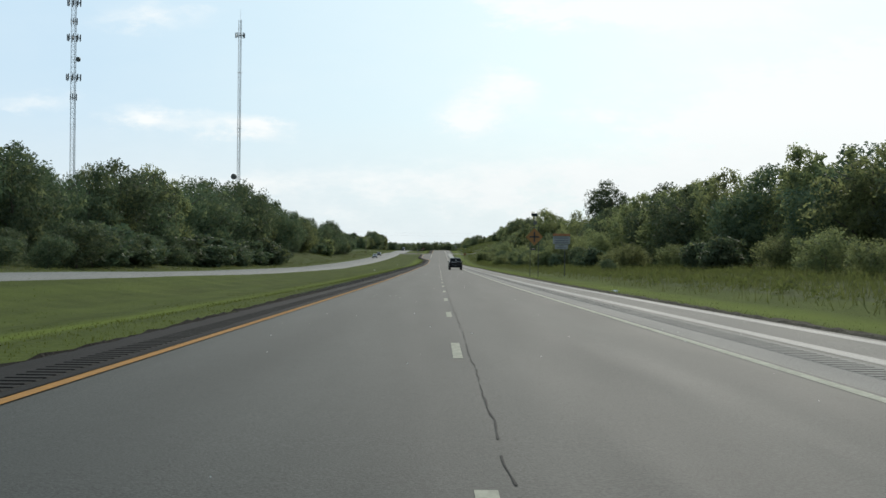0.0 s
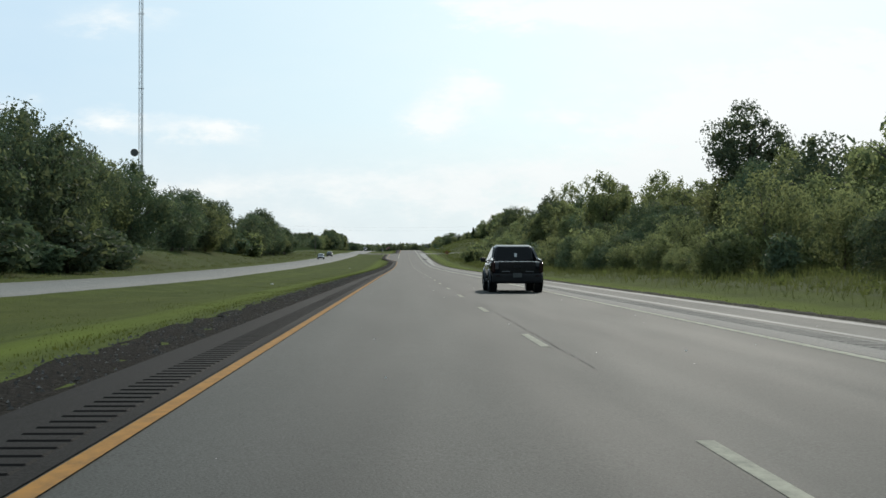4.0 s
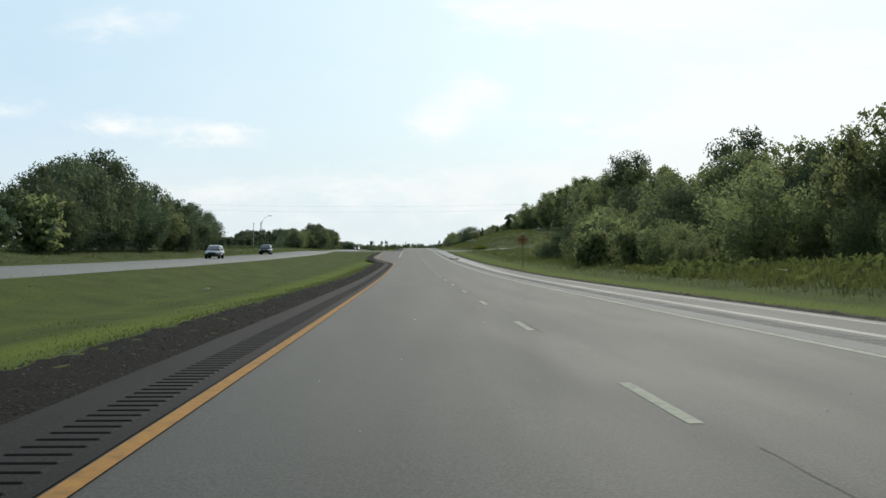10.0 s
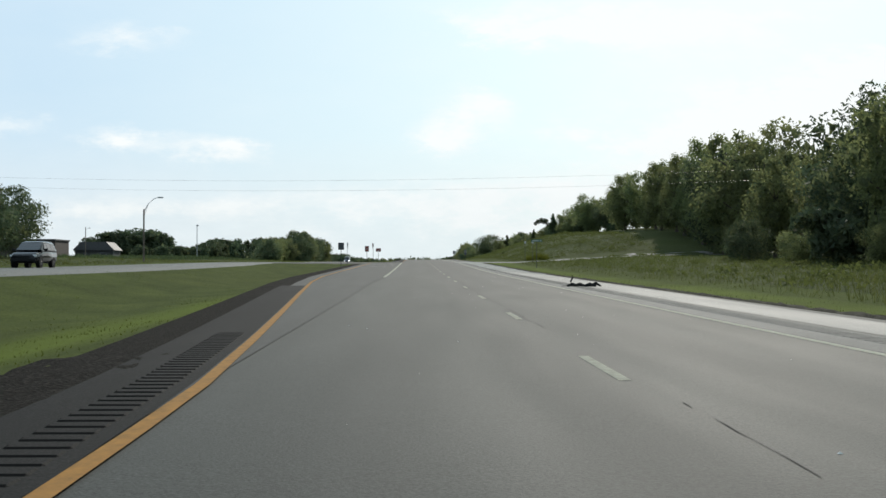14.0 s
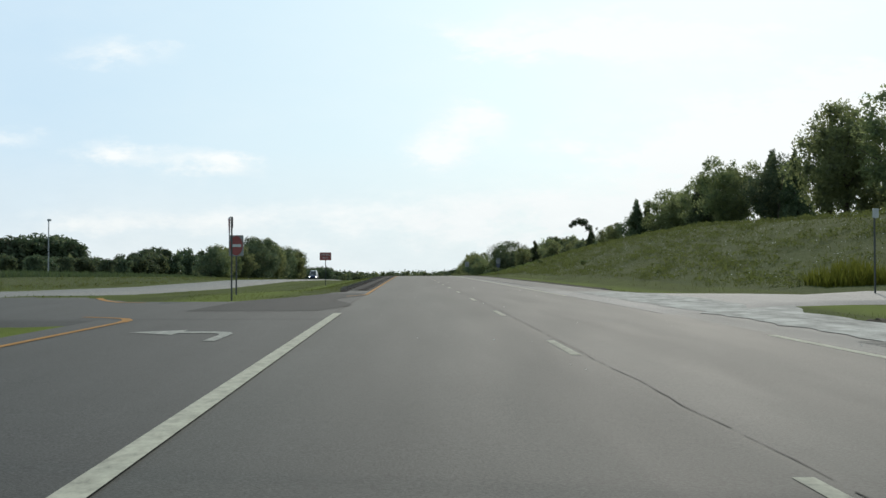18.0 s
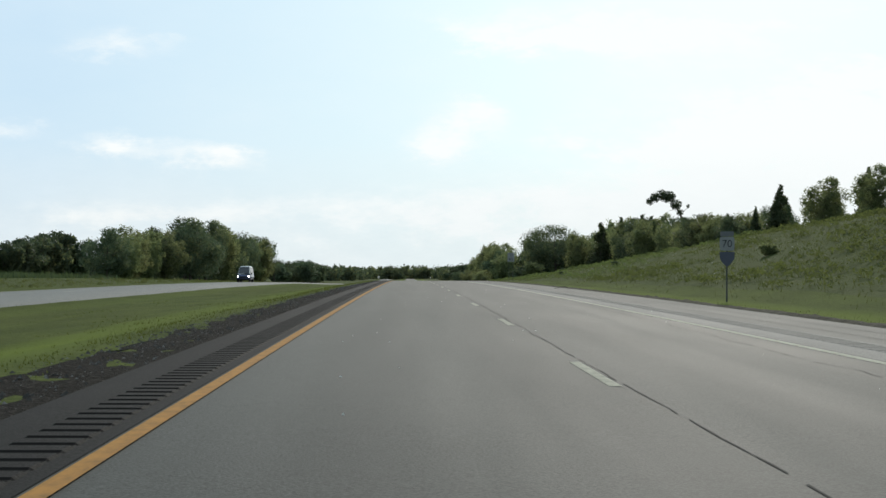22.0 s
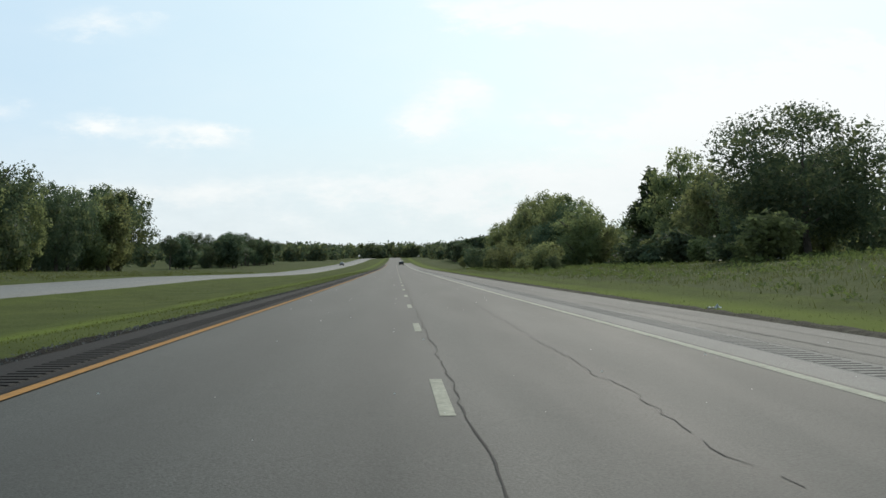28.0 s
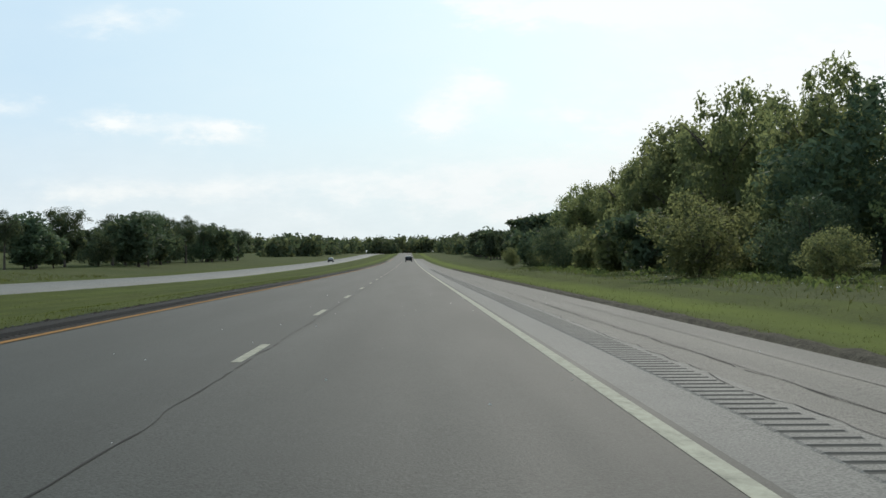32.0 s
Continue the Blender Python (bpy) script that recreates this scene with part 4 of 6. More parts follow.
# ---- trees ----
def crown_mesh(name, lobes, n, size, seed, leaf, core=0.68, flat=1.0):
    """Leaf sprays over many lobes, round an inner mass of larger ones."""
    rng = np.random.default_rng(seed)
    lobes = np.asarray(lobes, float)
    wgt = lobes[:, 3] ** 2
    pick = rng.choice(len(lobes), n, p=wgt / wgt.sum())
    d = rng.normal(0, 1, (n, 3))
    d /= np.linalg.norm(d, axis=1)[:, None]
    rad = lobes[pick, 3] * (0.45 + 0.69 * rng.random(n) ** 0.6) + 0.22 * rng.random(n) * (rng.random(n) > 0.9)
    p = lobes[pick, :3] + d * rad[:, None] * np.array([1, 1, flat])
    s = size * rng.uniform(0.55, 1.35, n)
    nrm = d + rng.normal(0, 0.75, (n, 3))
    nrm /= np.linalg.norm(nrm, axis=1)[:, None]
    ref = rng.normal(0, 1, (n, 3))
    t = np.cross(nrm, ref)
    t /= np.linalg.norm(t, axis=1)[:, None]
    b = np.cross(nrm, t)
    t, b = t * s[:, None], b * s[:, None] * 0.62
    p[:, 2] = np.maximum(p[:, 2], 0.15)
    v = np.stack([p - t, p + t * 0.25 + b * 1.25 + nrm * s[:, None] * 0.15, p + t * 0.95 - b * 0.75], 1).reshape(-1, 3)
    i = np.arange(n) * 3
    f = np.stack([i, i + 1, i + 2], -1)
    k = max(60, n // 13)
    big = rng.choice(len(lobes), k, p=wgt / wgt.sum())
    e = rng.normal(0, 1, (k, 3))
    e /= np.linalg.norm(e, axis=1)[:, None]
    q = lobes[big, :3] + e * (lobes[big, 3] * core * rng.random(k) ** 0.5)[:, None]
    q[:, 2] = np.maximum(q[:, 2], 0.2)
    g1, g2 = np.clip(rng.normal(0, 1, (2, k, 3)), -1.2, 1.2) * size * 1.7
    cvv = np.stack([q - g1, q + g1 * 0.6 + g2, q + g1 * 0.4 - g2], 1).reshape(-1, 3)
    cff = np.stack([np.arange(k) * 3, np.arange(k) * 3 + 1, np.arange(k) * 3 + 2], -1) + len(v)
    verts = np.concatenate([v, cvv]).tolist()
    faces = f.tolist() + cff.tolist()
    return link_mesh(name, verts, faces, [leaf, LEAF_CORE], np.concatenate([np.zeros(n), np.ones(len(cff))]))


def broad_lobes(rng, h, w, base, k):
    """Lobes of a rounded, uneven crown of height h and half width w, open below at base."""
    out = []
    mid, half = (h + base) / 2, (h - base) / 2
    lean = rng.normal(0, 0.12, 2) * w
    for i in range(k):
        u = rng.uniform(-1, 1)
        a = rng.uniform(0, math.tau)
        rr = math.sqrt(max(0.06, 1 - abs(u) ** 2.2)) * rng.uniform(0.35, 1.0)
        r = rng.uniform(0.15, 0.36) * w * (1.0 if u < 0.5 else 0.75)
        out.append((math.cos(a) * rr * w + lean[0] * u, math.sin(a) * rr * w + lean[1] * u, mid + u * (half - r * 0.8), r))
    for z, f in ((mid - half * 0.35, 0.55), (mid, 0.58), (mid + half * 0.45, 0.42)):
        out.append((lean[0] * (z - mid) / half, lean[1] * (z - mid) / half, z, w * f))
    return out


def limb_mesh(rng, h, r, base, w):
    top = h * 0.8
    bms = [tube([(0, 0, -0.3), (0.1 * r, 0, 0.4), (rng.normal(0, .2), rng.normal(0, .2), h * 0.35), (rng.normal(0, .4), rng.normal(0, .4), top)], [r * 1.35, r, r * 0.7, r * 0.15], 8)]
    for i in range(6):
        a = rng.uniform(0, math.tau)
        z0 = base + (top - base) * rng.uniform(0.0, 0.7)
        ln = w * rng.uniform(0.55, 0.9)
        bms.append(tube([(0, 0, z0), (math.cos(a) * ln * 0.5, math.sin(a) * ln * 0.5, z0 + ln * 0.4), (math.cos(a) * ln, math.sin(a) * ln, z0 + ln * 0.75)], [r * 0.45, r * 0.28, r * 0.08], 5))
    return merged(*bms)


def make_tree(name, label, category, lobes, n, size, seed, leaf, h, r, base, w, core=0.68, flat=1.0):
    rng = np.random.default_rng(seed)
    e = tagged(new(name), label, category)
    part("trunk", limb_mesh(rng, h, r, base, w), BARK, e)
    part("crown", crown_mesh("crown", lobes, n, size, seed, leaf, core, flat), leaf, e)
    return e


def cedar_lobes(rng, h, w):
    out = []
    z = 0.6
    while z < h - 0.4:
        rr = w * (1 - (z / h) ** 1.15) + 0.15
        for k in range(4 if rr > 0.8 else 2):
            a = rng.uniform(0, math.tau)
            out.append((math.cos(a) * rr * 0.55, math.sin(a) * rr * 0.55, z + rng.uniform(-0.2, 0.2), max(0.28, rr * 0.52)))
        z += max(0.35, rr * 0.55)
    out.append((0, 0, h - 0.3, 0.25))
    return out


STOCK = {}
HOLD = pose(0, -3000, -200)
for i in range(5):
    rng = np.random.default_rng(100 + i)
    w = (4.2, 3.4, 4.8, 3.8, 4.4)[i]
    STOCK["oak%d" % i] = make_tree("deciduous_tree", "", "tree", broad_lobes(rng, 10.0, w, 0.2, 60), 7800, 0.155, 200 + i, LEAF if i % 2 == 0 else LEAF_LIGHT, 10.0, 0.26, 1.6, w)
for i in range(3):
    rng = np.random.default_rng(120 + i)
    STOCK["far%d" % i] = make_tree("deciduous_tree", "", "tree", broad_lobes(rng, 10.0, 4.3, 0.9, 22), 2000, 0.42, 230 + i, LEAF, 10.0, 0.26, 1.6, 4.3)
for i in range(2):
    rng = np.random.default_rng(130 + i)
    STOCK["tall%d" % i] = make_tree("deciduous_tree", "", "tree", broad_lobes(rng, 10.0, 3.2, 4.2, 30), 8000, 0.105, 240 + i, LEAF, 10.0, 0.2, 4.2, 3.2, 0.35)
for i in range(3):
    rng = np.random.default_rng(170 + i)
    STOCK["low%d" % i] = make_tree("small_tree", "", "tree", broad_lobes(rng, 10.0, 5.6, 0.0, 60), 7200, 0.18, 280 + i, LEAF_LIGHT if i else LEAF, 10.0, 0.2, 0.6, 5.0)
rng = np.random.default_rng(160)
STOCK["sparse0"] = make_tree("deciduous_tree", "", "tree", [L for L in broad_lobes(rng, 10.0, 5.2, 1.2, 110) if L[3] < 1.9], 24000, 0.105, 270, LEAF, 10.0, 0.24, 1.4, 4.8, 0.75)
for i in range(2):
    rng = np.random.default_rng(140 + i)
    STOCK["cedar%d" % i] = make_tree("cedar_tree", "", "tree", cedar_lobes(rng, 10.0, 2.6), 6000, 0.20, 250 + i, LEAF_CEDAR, 10.0, 0.2, 0.6, 1.2, 0.75)
for i in range(3):
    rng = np.random.default_rng(150 + i)
    STOCK["bush%d" % i] = make_tree("shrub", "", "shrub", broad_lobes(rng, 2.6, 1.7, 0.0, 12), 1700, 0.14, 260 + i, LEAF_LIGHT if i == 1 else LEAF, 2.6, 0.06, 0.3, 1.5)
for o in STOCK.values():
    o.matrix_world = HOLD

USED = {}


def plant(kind, x, y, h, turn, label, group, spread=1.0, sink=0.0):
    src = STOCK[kind]
    base_h = 2.6 if kind.startswith("bush") else 10.0
    s = h / base_h
    m = Matrix.LocRotScale((x, y, float(ground_z(x, y)) - 0.05 - sink), Euler((0, 0, turn)), (s * spread, s * spread, s))
    ob = copy_thing(src, m)
    USED[kind] = USED.get(kind, 0) + 1
    return tagged(ob, label, "shrub" if kind.startswith("bush") else "tree", group)


def wood_row(seed, y0, y1, xf, top, gap, kinds, label, group, jitter=2.0, spread=1.0, vary=0.14):
    """Trees along a stretch; xf and top are functions of y: the place across and the height of the tops above datum."""
    rng = np.random.default_rng(seed)
    y = y0
    while y < y1:
        x = float(xf(y)) + rng.normal(0, jitter)
        g = float(ground_z(x, y))
        h = (float(top(y)) - g) * (1 - vary * rng.random() * 1.6 + vary * 0.5)
        plant(kinds[rng.integers(len(kinds))], x, y, max(1.5, h), rng.uniform(0, math.tau), label, group, spread * rng.uniform(0.85, 1.2) * (10.0 / max(6.0, min(h, 13)) if h > 10 else 1.0))
        y += gap * rng.uniform(0.7, 1.35)


def fn(*pts):
    ys, vs = [a for a, _ in pts], [b for _, b in pts]
    return lambda y: np.interp(y, ys, vs)


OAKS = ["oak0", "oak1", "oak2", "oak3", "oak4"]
# Right-hand rows favour the brightened leaves, so the sun's veil sits in colour.
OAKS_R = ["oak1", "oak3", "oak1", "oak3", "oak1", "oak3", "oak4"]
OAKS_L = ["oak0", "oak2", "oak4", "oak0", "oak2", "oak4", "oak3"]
FARS = ["far0", "far1", "far2"]
BUSH = ["bush0", "bush1", "bush2"]
LOW = ["low0", "low1", "low2"]
G_R, G_L = "trees along the right-hand woods", "trees along the far woods"
DARK = "dark green leafy tree at the edge of the woods"
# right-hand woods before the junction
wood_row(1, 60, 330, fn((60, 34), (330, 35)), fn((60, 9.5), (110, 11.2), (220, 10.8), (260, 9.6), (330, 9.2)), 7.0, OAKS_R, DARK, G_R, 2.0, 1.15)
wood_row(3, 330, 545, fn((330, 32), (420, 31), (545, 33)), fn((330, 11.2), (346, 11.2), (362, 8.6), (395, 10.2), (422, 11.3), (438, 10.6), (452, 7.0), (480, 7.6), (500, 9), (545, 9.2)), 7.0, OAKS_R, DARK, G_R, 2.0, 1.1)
wood_row(4, 70, 225, fn((70, 25), (225, 19)), fn((70, 2.6), (225, 1.2)), 9.0, ["low0", "bush0", "bush2", "low1"], "dense leafy shrub at the foot of the woods", "shrubs below the woods", 2.5, 1.2, 0.5)
wood_row(16, 225, 346, fn((225, 19), (260, 17.5), (346, 17.5)), fn((225, 1.4), (300, 1.6), (346, 1.2)), 6.0, LOW + ["bush1", "low1"], "low leafy tree crowding the verge below the woods", "shrubs below the woods", 1.3, 1.0, 0.4)
wood_row(19, 452, 546, fn((452, 18.5), (546, 18.5)), fn((452, 0.8), (480, 1.4), (546, 1.6)), 6.0, LOW + ["bush1", "low1"], "low leafy tree crowding the verge below the woods", "shrubs below the woods", 1.3, 1.0, 0.4)
wood_row(17, 215, 350, fn((215, 25), (350, 26)), fn((215, 4.2), (300, 4.4), (350, 3.6)), 7.0, LOW, "young leafy tree in front of the woods", "shrubs below the woods", 1.6, 0.95, 0.3)
wood_row(20, 350, 452, fn((350, 28), (400, 29), (452, 27)), fn((350, 3.2), (400, 2.6), (452, 3.2)), 6.5, LOW, "young leafy tree in front of the woods", "shrubs below the woods", 1.6, 0.95, 0.4)
wood_row(22, 452, 548, fn((452, 25), (548, 25)), fn((452, 3.8), (480, 4.4), (548, 4.2)), 7.0, LOW, "young leafy tree in front of the woods", "shrubs below the woods", 1.6, 0.95, 0.3)
wood_row(18, 556, 632, fn((556, 27), (632, 31)), fn((556, 1.0), (632, 2.0)), 9.0, BUSH + LOW, "dense leafy shrub at the foot of the woods", "shrubs below the woods", 2.0, 1.1, 0.4)
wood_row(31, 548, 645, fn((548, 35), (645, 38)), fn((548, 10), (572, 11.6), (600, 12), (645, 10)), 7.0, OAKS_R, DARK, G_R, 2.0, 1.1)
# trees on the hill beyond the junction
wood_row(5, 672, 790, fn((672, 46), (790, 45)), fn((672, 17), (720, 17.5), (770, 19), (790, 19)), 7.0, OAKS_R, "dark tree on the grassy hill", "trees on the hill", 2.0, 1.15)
wood_row(7, 800, 960, fn((800, 44), (880, 40), (960, 40)), fn((800, 16.2), (830, 15.4), (850, 15), (860, 14.6), (875, 12.8), (890, 11.2), (910, 10.2), (935, 9.5), (960, 9)), 4.8, ["oak1", "cedar0", "oak3", "cedar1", "oak4", "cedar0"], "tree near the crest of the grassy bank", "trees on the hill")
wood_row(8, 940, 1085, fn((940, 42), (1085, 43)), fn((940, 9), (990, 10.2), (1025, 12.8), (1085, 13.2)), 4.2, ["oak0", "low1", "oak1", "cedar1", "oak3"], "small tree on the bank", "small trees on the bank", 3.0, 1.1)
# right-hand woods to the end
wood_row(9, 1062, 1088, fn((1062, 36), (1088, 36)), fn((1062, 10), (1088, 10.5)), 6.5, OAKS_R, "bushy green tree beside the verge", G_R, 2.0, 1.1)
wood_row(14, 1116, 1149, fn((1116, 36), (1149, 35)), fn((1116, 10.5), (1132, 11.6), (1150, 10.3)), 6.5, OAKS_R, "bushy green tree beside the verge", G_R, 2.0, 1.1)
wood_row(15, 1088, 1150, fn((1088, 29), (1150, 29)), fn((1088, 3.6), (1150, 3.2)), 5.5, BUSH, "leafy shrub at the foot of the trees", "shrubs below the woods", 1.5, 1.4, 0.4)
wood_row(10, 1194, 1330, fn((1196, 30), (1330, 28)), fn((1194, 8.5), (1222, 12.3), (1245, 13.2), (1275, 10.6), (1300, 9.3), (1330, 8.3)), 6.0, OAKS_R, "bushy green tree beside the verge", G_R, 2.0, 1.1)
wood_row(12, 1160, 1330, fn((1160, 20), (1330, 18)), fn((1160, 2.2), (1230, 2.6), (1330, 1.4)), 7.0, LOW + BUSH, "leafy shrub at the foot of the trees", "shrubs below the woods", 1.5, 1.0, 0.4)
wood_row(13, 1335, 1700, fn((1335, 28), (1700, 30)), fn((1335, 7), (1500, 6.3), (1700, 8)), 11, FARS, "distant tree beside the road", "distant trees")
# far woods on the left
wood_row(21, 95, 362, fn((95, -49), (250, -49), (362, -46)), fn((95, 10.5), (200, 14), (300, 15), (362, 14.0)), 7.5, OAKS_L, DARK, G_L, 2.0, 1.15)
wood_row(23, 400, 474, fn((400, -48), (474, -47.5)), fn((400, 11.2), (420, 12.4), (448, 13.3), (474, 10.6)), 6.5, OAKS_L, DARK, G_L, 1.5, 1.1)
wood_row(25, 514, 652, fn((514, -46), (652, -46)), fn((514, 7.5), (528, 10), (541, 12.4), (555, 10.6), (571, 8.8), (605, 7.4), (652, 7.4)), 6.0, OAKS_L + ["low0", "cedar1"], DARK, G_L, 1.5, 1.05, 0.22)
wood_row(34, 100, 350, fn((100, -40.5), (290, -40), (350, -44)), fn((100, 3.2), (290, 2.4), (350, 2.4)), 6.5, ["low0", "bush0", "bush2"], "leafy shrub below the far woods", "shrubs below the woods", 1.5, 1.5, 0.4)
wood_row(35, 480, 510, fn((480, -47), (510, -46)), fn((480, 4.0), (495, 4.4), (510, 4.6)), 5.0, BUSH, "leafy shrub in the gap of the far woods", "shrubs below the woods", 2.0, 1.1, 0.3)
wood_row(27, 1105, 1278, fn((1105, -58), (1290, -56)), fn((1105, 14.5), (1150, 16), (1200, 14), (1270, 15.5), (1290, 13)), 7.0, OAKS, "dark leafy tree beyond the other carriageway", "trees beyond the other carriageway", 2.0, 1.15)
wood_row(29, 1330, 1560, fn((1330, -57), (1560, -55)), fn((1330, 6.6), (1420, 8.6), (1560, 8.2)), 11, ["tall0", "tall1", "far0", "tall1"], "small tree with a bare lower trunk in the field", "distant trees", 3.0, 1.15)
wood_row(38, 1335, 1580, fn((1335, -60), (1580, -58)), fn((1335, 3.2), (1420, 4.6), (1580, 4.6)), 9.0, ["low0"] + FARS, "low dark tree along the field edge", "distant trees", 3.0, 1.1, 0.4)
wood_row(30, 940, 1170, fn((940, -92), (1060, -96), (1170, -94)), fn((940, 6), (1050, 7), (1065, 8.5), (1110, 10), (1130, 13.5), (1170, 10.5)), 8, FARS, "small tree beyond the field", "distant trees", 4.0)
wood_row(36, 1052, 1098, fn((1052, -62), (1098, -61)), fn((1052, 10.5), (1075, 11.8), (1098, 10.5)), 7.0, OAKS_L, "dark leafy tree beyond the other carriageway", "trees beyond the other carriageway", 1.5, 1.15)
wood_row(37, 1205, 1330, fn((1205, -90), (1330, -90)), fn((1205, 14), (1280, 16.5), (1330, 15)), 8.0, FARS, "tall dark tree beyond the field", "distant trees", 3.0, 1.1)
# the rounded group of trees in the left-hand field
for dx_, dy_, hh in ((-20, 2, 12.5), (-14, 0, 14.5), (-7, -3, 15.5), (0, 2, 16.5), (7, 0, 15.5), (12, 5, 13.5), (3, 8, 16), (-10, 9, 15), (-26, 40, 13), (-33, 44, 12)):
    plant("far%d" % (abs(int(dx_)) % 3), -121 + dx_, 1065 + dy_, hh, dx_, "rounded dark tree in the field", "trees in the field", 1.2)
# small shrubs scattered over the grassy bank
rng_b = np.random.default_rng(66)
for k in range(9):
    bx, by = rng_b.uniform(15, 36), rng_b.uniform(712, 1040)
    plant(BUSH[k % 3], bx, by, rng_b.uniform(0.4, 0.9), rng_b.uniform(0, 6), "low green shrub in the grass of the bank", "shrubs on the bank", 1.5)
# lone trees
plant("tall0", 38.0, 294, 19.2, 1.0, "tall open-crowned tree above the woods", G_R, 0.95)
plant("sparse0", 34.0, 1101, 13.0, 0.4, "large spreading tree with sky showing through its crown", G_R, 1.2)
plant("oak1", 39.0, 1112, 10.5, 1.4, "leafy tree behind the large spreading one", G_R, 1.1)
plant("oak3", 35.0, 1151, 14.5, 2.2, "tall leafy tree beside the verge", G_R, 0.9)
plant("cedar0", 33.0, 1162, 13.0, 0.6, "tall dark conical cedar beside the verge", G_R, 1.55)
plant("cedar1", 35.0, 1172, 10.0, 2.6, "dark conical cedar beside the verge", G_R, 1.6)
plant("tall1", 33.5, 570, 17.2, 2.0, "tall open-crowned pine above the woods", G_R, 0.8)
plant("oak3", 33, 431, 18.0, 0.7, "tall leafy tree rising above the woods", G_R, 0.75)
plant("oak0", 36.5, 511, 15.2, 4.0, "tall rounded tree above the woods", G_R, 0.8)


# the leaning, half-bare tree on the bank
def leaning_tree(x, y):
    g = float(ground_z(x, y))
    e = thing("leaning_tree", (x, y, g), "leaning half-bare tree with a hooked leafy top", "tree")
    h = 18.4 - g
    part("trunk", merged(tube([(1.5, 0, -0.3), (0.8, 0, h * 0.45), (-0.2, 0, h * 0.75), (-2.4, 0, h * 0.95), (-6.4, 0, h * 0.95)], [0.32, 0.26, 0.2, 0.12, 0.05], 8),
                         tube([(-0.2, 0, h * 0.75), (1.6, 0.3, h * 0.86)], [0.09, 0.03], 5), tube([(-1.0, 0, h * 0.84), (-2.6, 0.5, h * 0.80)], [0.07, 0.03], 5)), BARK, e)
    lobes = [(-1.2, 0, h * 0.88, 1.1), (-2.6, 0.2, h * 0.98, 1.3), (-4.2, -0.2, h * 1.0, 1.2), (-5.8, 0.1, h * 0.97, 1.0), (-6.9, 0.0, h * 0.92, 0.7), (-0.4, 0, h * 0.78, 0.7), (0.3, 0, h * 0.68, 0.7), (1.5, 0.2, h * 0.86, 0.4)]
    part("crown", crown_mesh("crown", lobes, 1500, 0.24, 91, LEAF, 0.5), LEAF, e)


leaning_tree(57, 1064)


# distant woods, joined
def far_woods(name, seed, spans, label, per=40, size=0.6, inner=0.30):
    rng = np.random.default_rng(seed)
    lobes = []
    for x0, x1, y0, y1, n, h in spans:
        for i in range(n):
            x, y = rng.uniform(x0, x1), rng.uniform(y0, y1)
            g = float(ground_z(x, y))
            hh = h * rng.uniform(0.7, 1.15)
            lobes.append((x, y, g + hh * 0.62, hh * 0.42))
            lobes.append((x + rng.normal(0, hh * 0.3), y, g + hh * 0.3, hh * 0.42))
    rng2 = np.random.default_rng(seed + 1)
    V, F = [], []
    for L in lobes:
        m = 30
        c = np.array(L[:3]) + np.clip(rng2.normal(0, 0.4, (m, 3)), -0.6, 0.6) * L[3]
        g1, g2 = np.clip(rng2.normal(0, 1, (2, m, 3)), -1.2, 1.2) * L[3] * inner
        F.append(np.arange(m * 3).reshape(m, 3) + len(V) * m * 3)
        V.append(np.stack([c - g1, c + g1 * 0.6 + g2, c + g1 * 0.4 - g2], 1).reshape(-1, 3))
    n = len(lobes) * per
    L = np.asarray(lobes)[rng2.integers(0, len(lobes), n)]
    d = rng2.normal(0, 1, (n, 3))
    d /= np.linalg.norm(d, axis=1)[:, None]
    p = L[:, :3] + d * L[:, 3:4] * rng2.uniform(0.75, 1.18, (n, 1))
    s = size * rng2.uniform(0.6, 1.4, n)
    a, b = np.clip(rng2.normal(0, 1, (2, n, 3)), -1.4, 1.4) * s[None, :, None]
    v = np.stack([p - a, p + b, p + a, p - b], 1).reshape(-1, 3)
    base = np.concatenate(V)
    i = np.arange(n) * 4 + len(base)
    f = np.concatenate(F).tolist() + np.stack([i, i + 1, i + 2, i + 3], -1).tolist()
    me = link_mesh(name, np.concatenate([base, v]), f, [LEAF_CORE, LEAF], np.concatenate([np.zeros(len(np.concatenate(F))), np.ones(n)]))
    tagged(new(name, me), label, "woods", kind="stuff")


far_woods("distant_woods", 41, [(-460, -42, 2150, 2330, 190, 13), (26, 460, 2150, 2330, 190, 13), (-42, 26, 2330, 2420, 40, 15), (-900, 900, 2600, 2800, 240, 19), (-70, -45, 1750, 2150, 40, 10), (26, 60, 1650, 2150, 60, 10),
                                (-300, -80, 1250, 1700, 90, 9), (60, 160, 1350, 1800, 60, 12)], "hazy distant woods along the horizon", 34, 0.75)
far_woods("back_woods", 43, [(40, 75, 40, 545, 150, 10.5), (42, 80, 545, 660, 40, 11), (-90, -58, 125, 375, 105, 13), (-90, -58, 400, 470, 20, 10), (-90, -57, 520, 625, 34, 8.5), (52, 90, 660, 880, 70, 11), (42, 70, 1150, 1340, 66, 10), (-85, -62, 1135, 1275, 34, 10)], "dark woods behind the front trees", 150, 0.23, 0.15)
for o in list(STOCK.values()):
    for c in list(o.children):
        bpy.data.objects.remove(c)
    bpy.data.objects.remove(o)

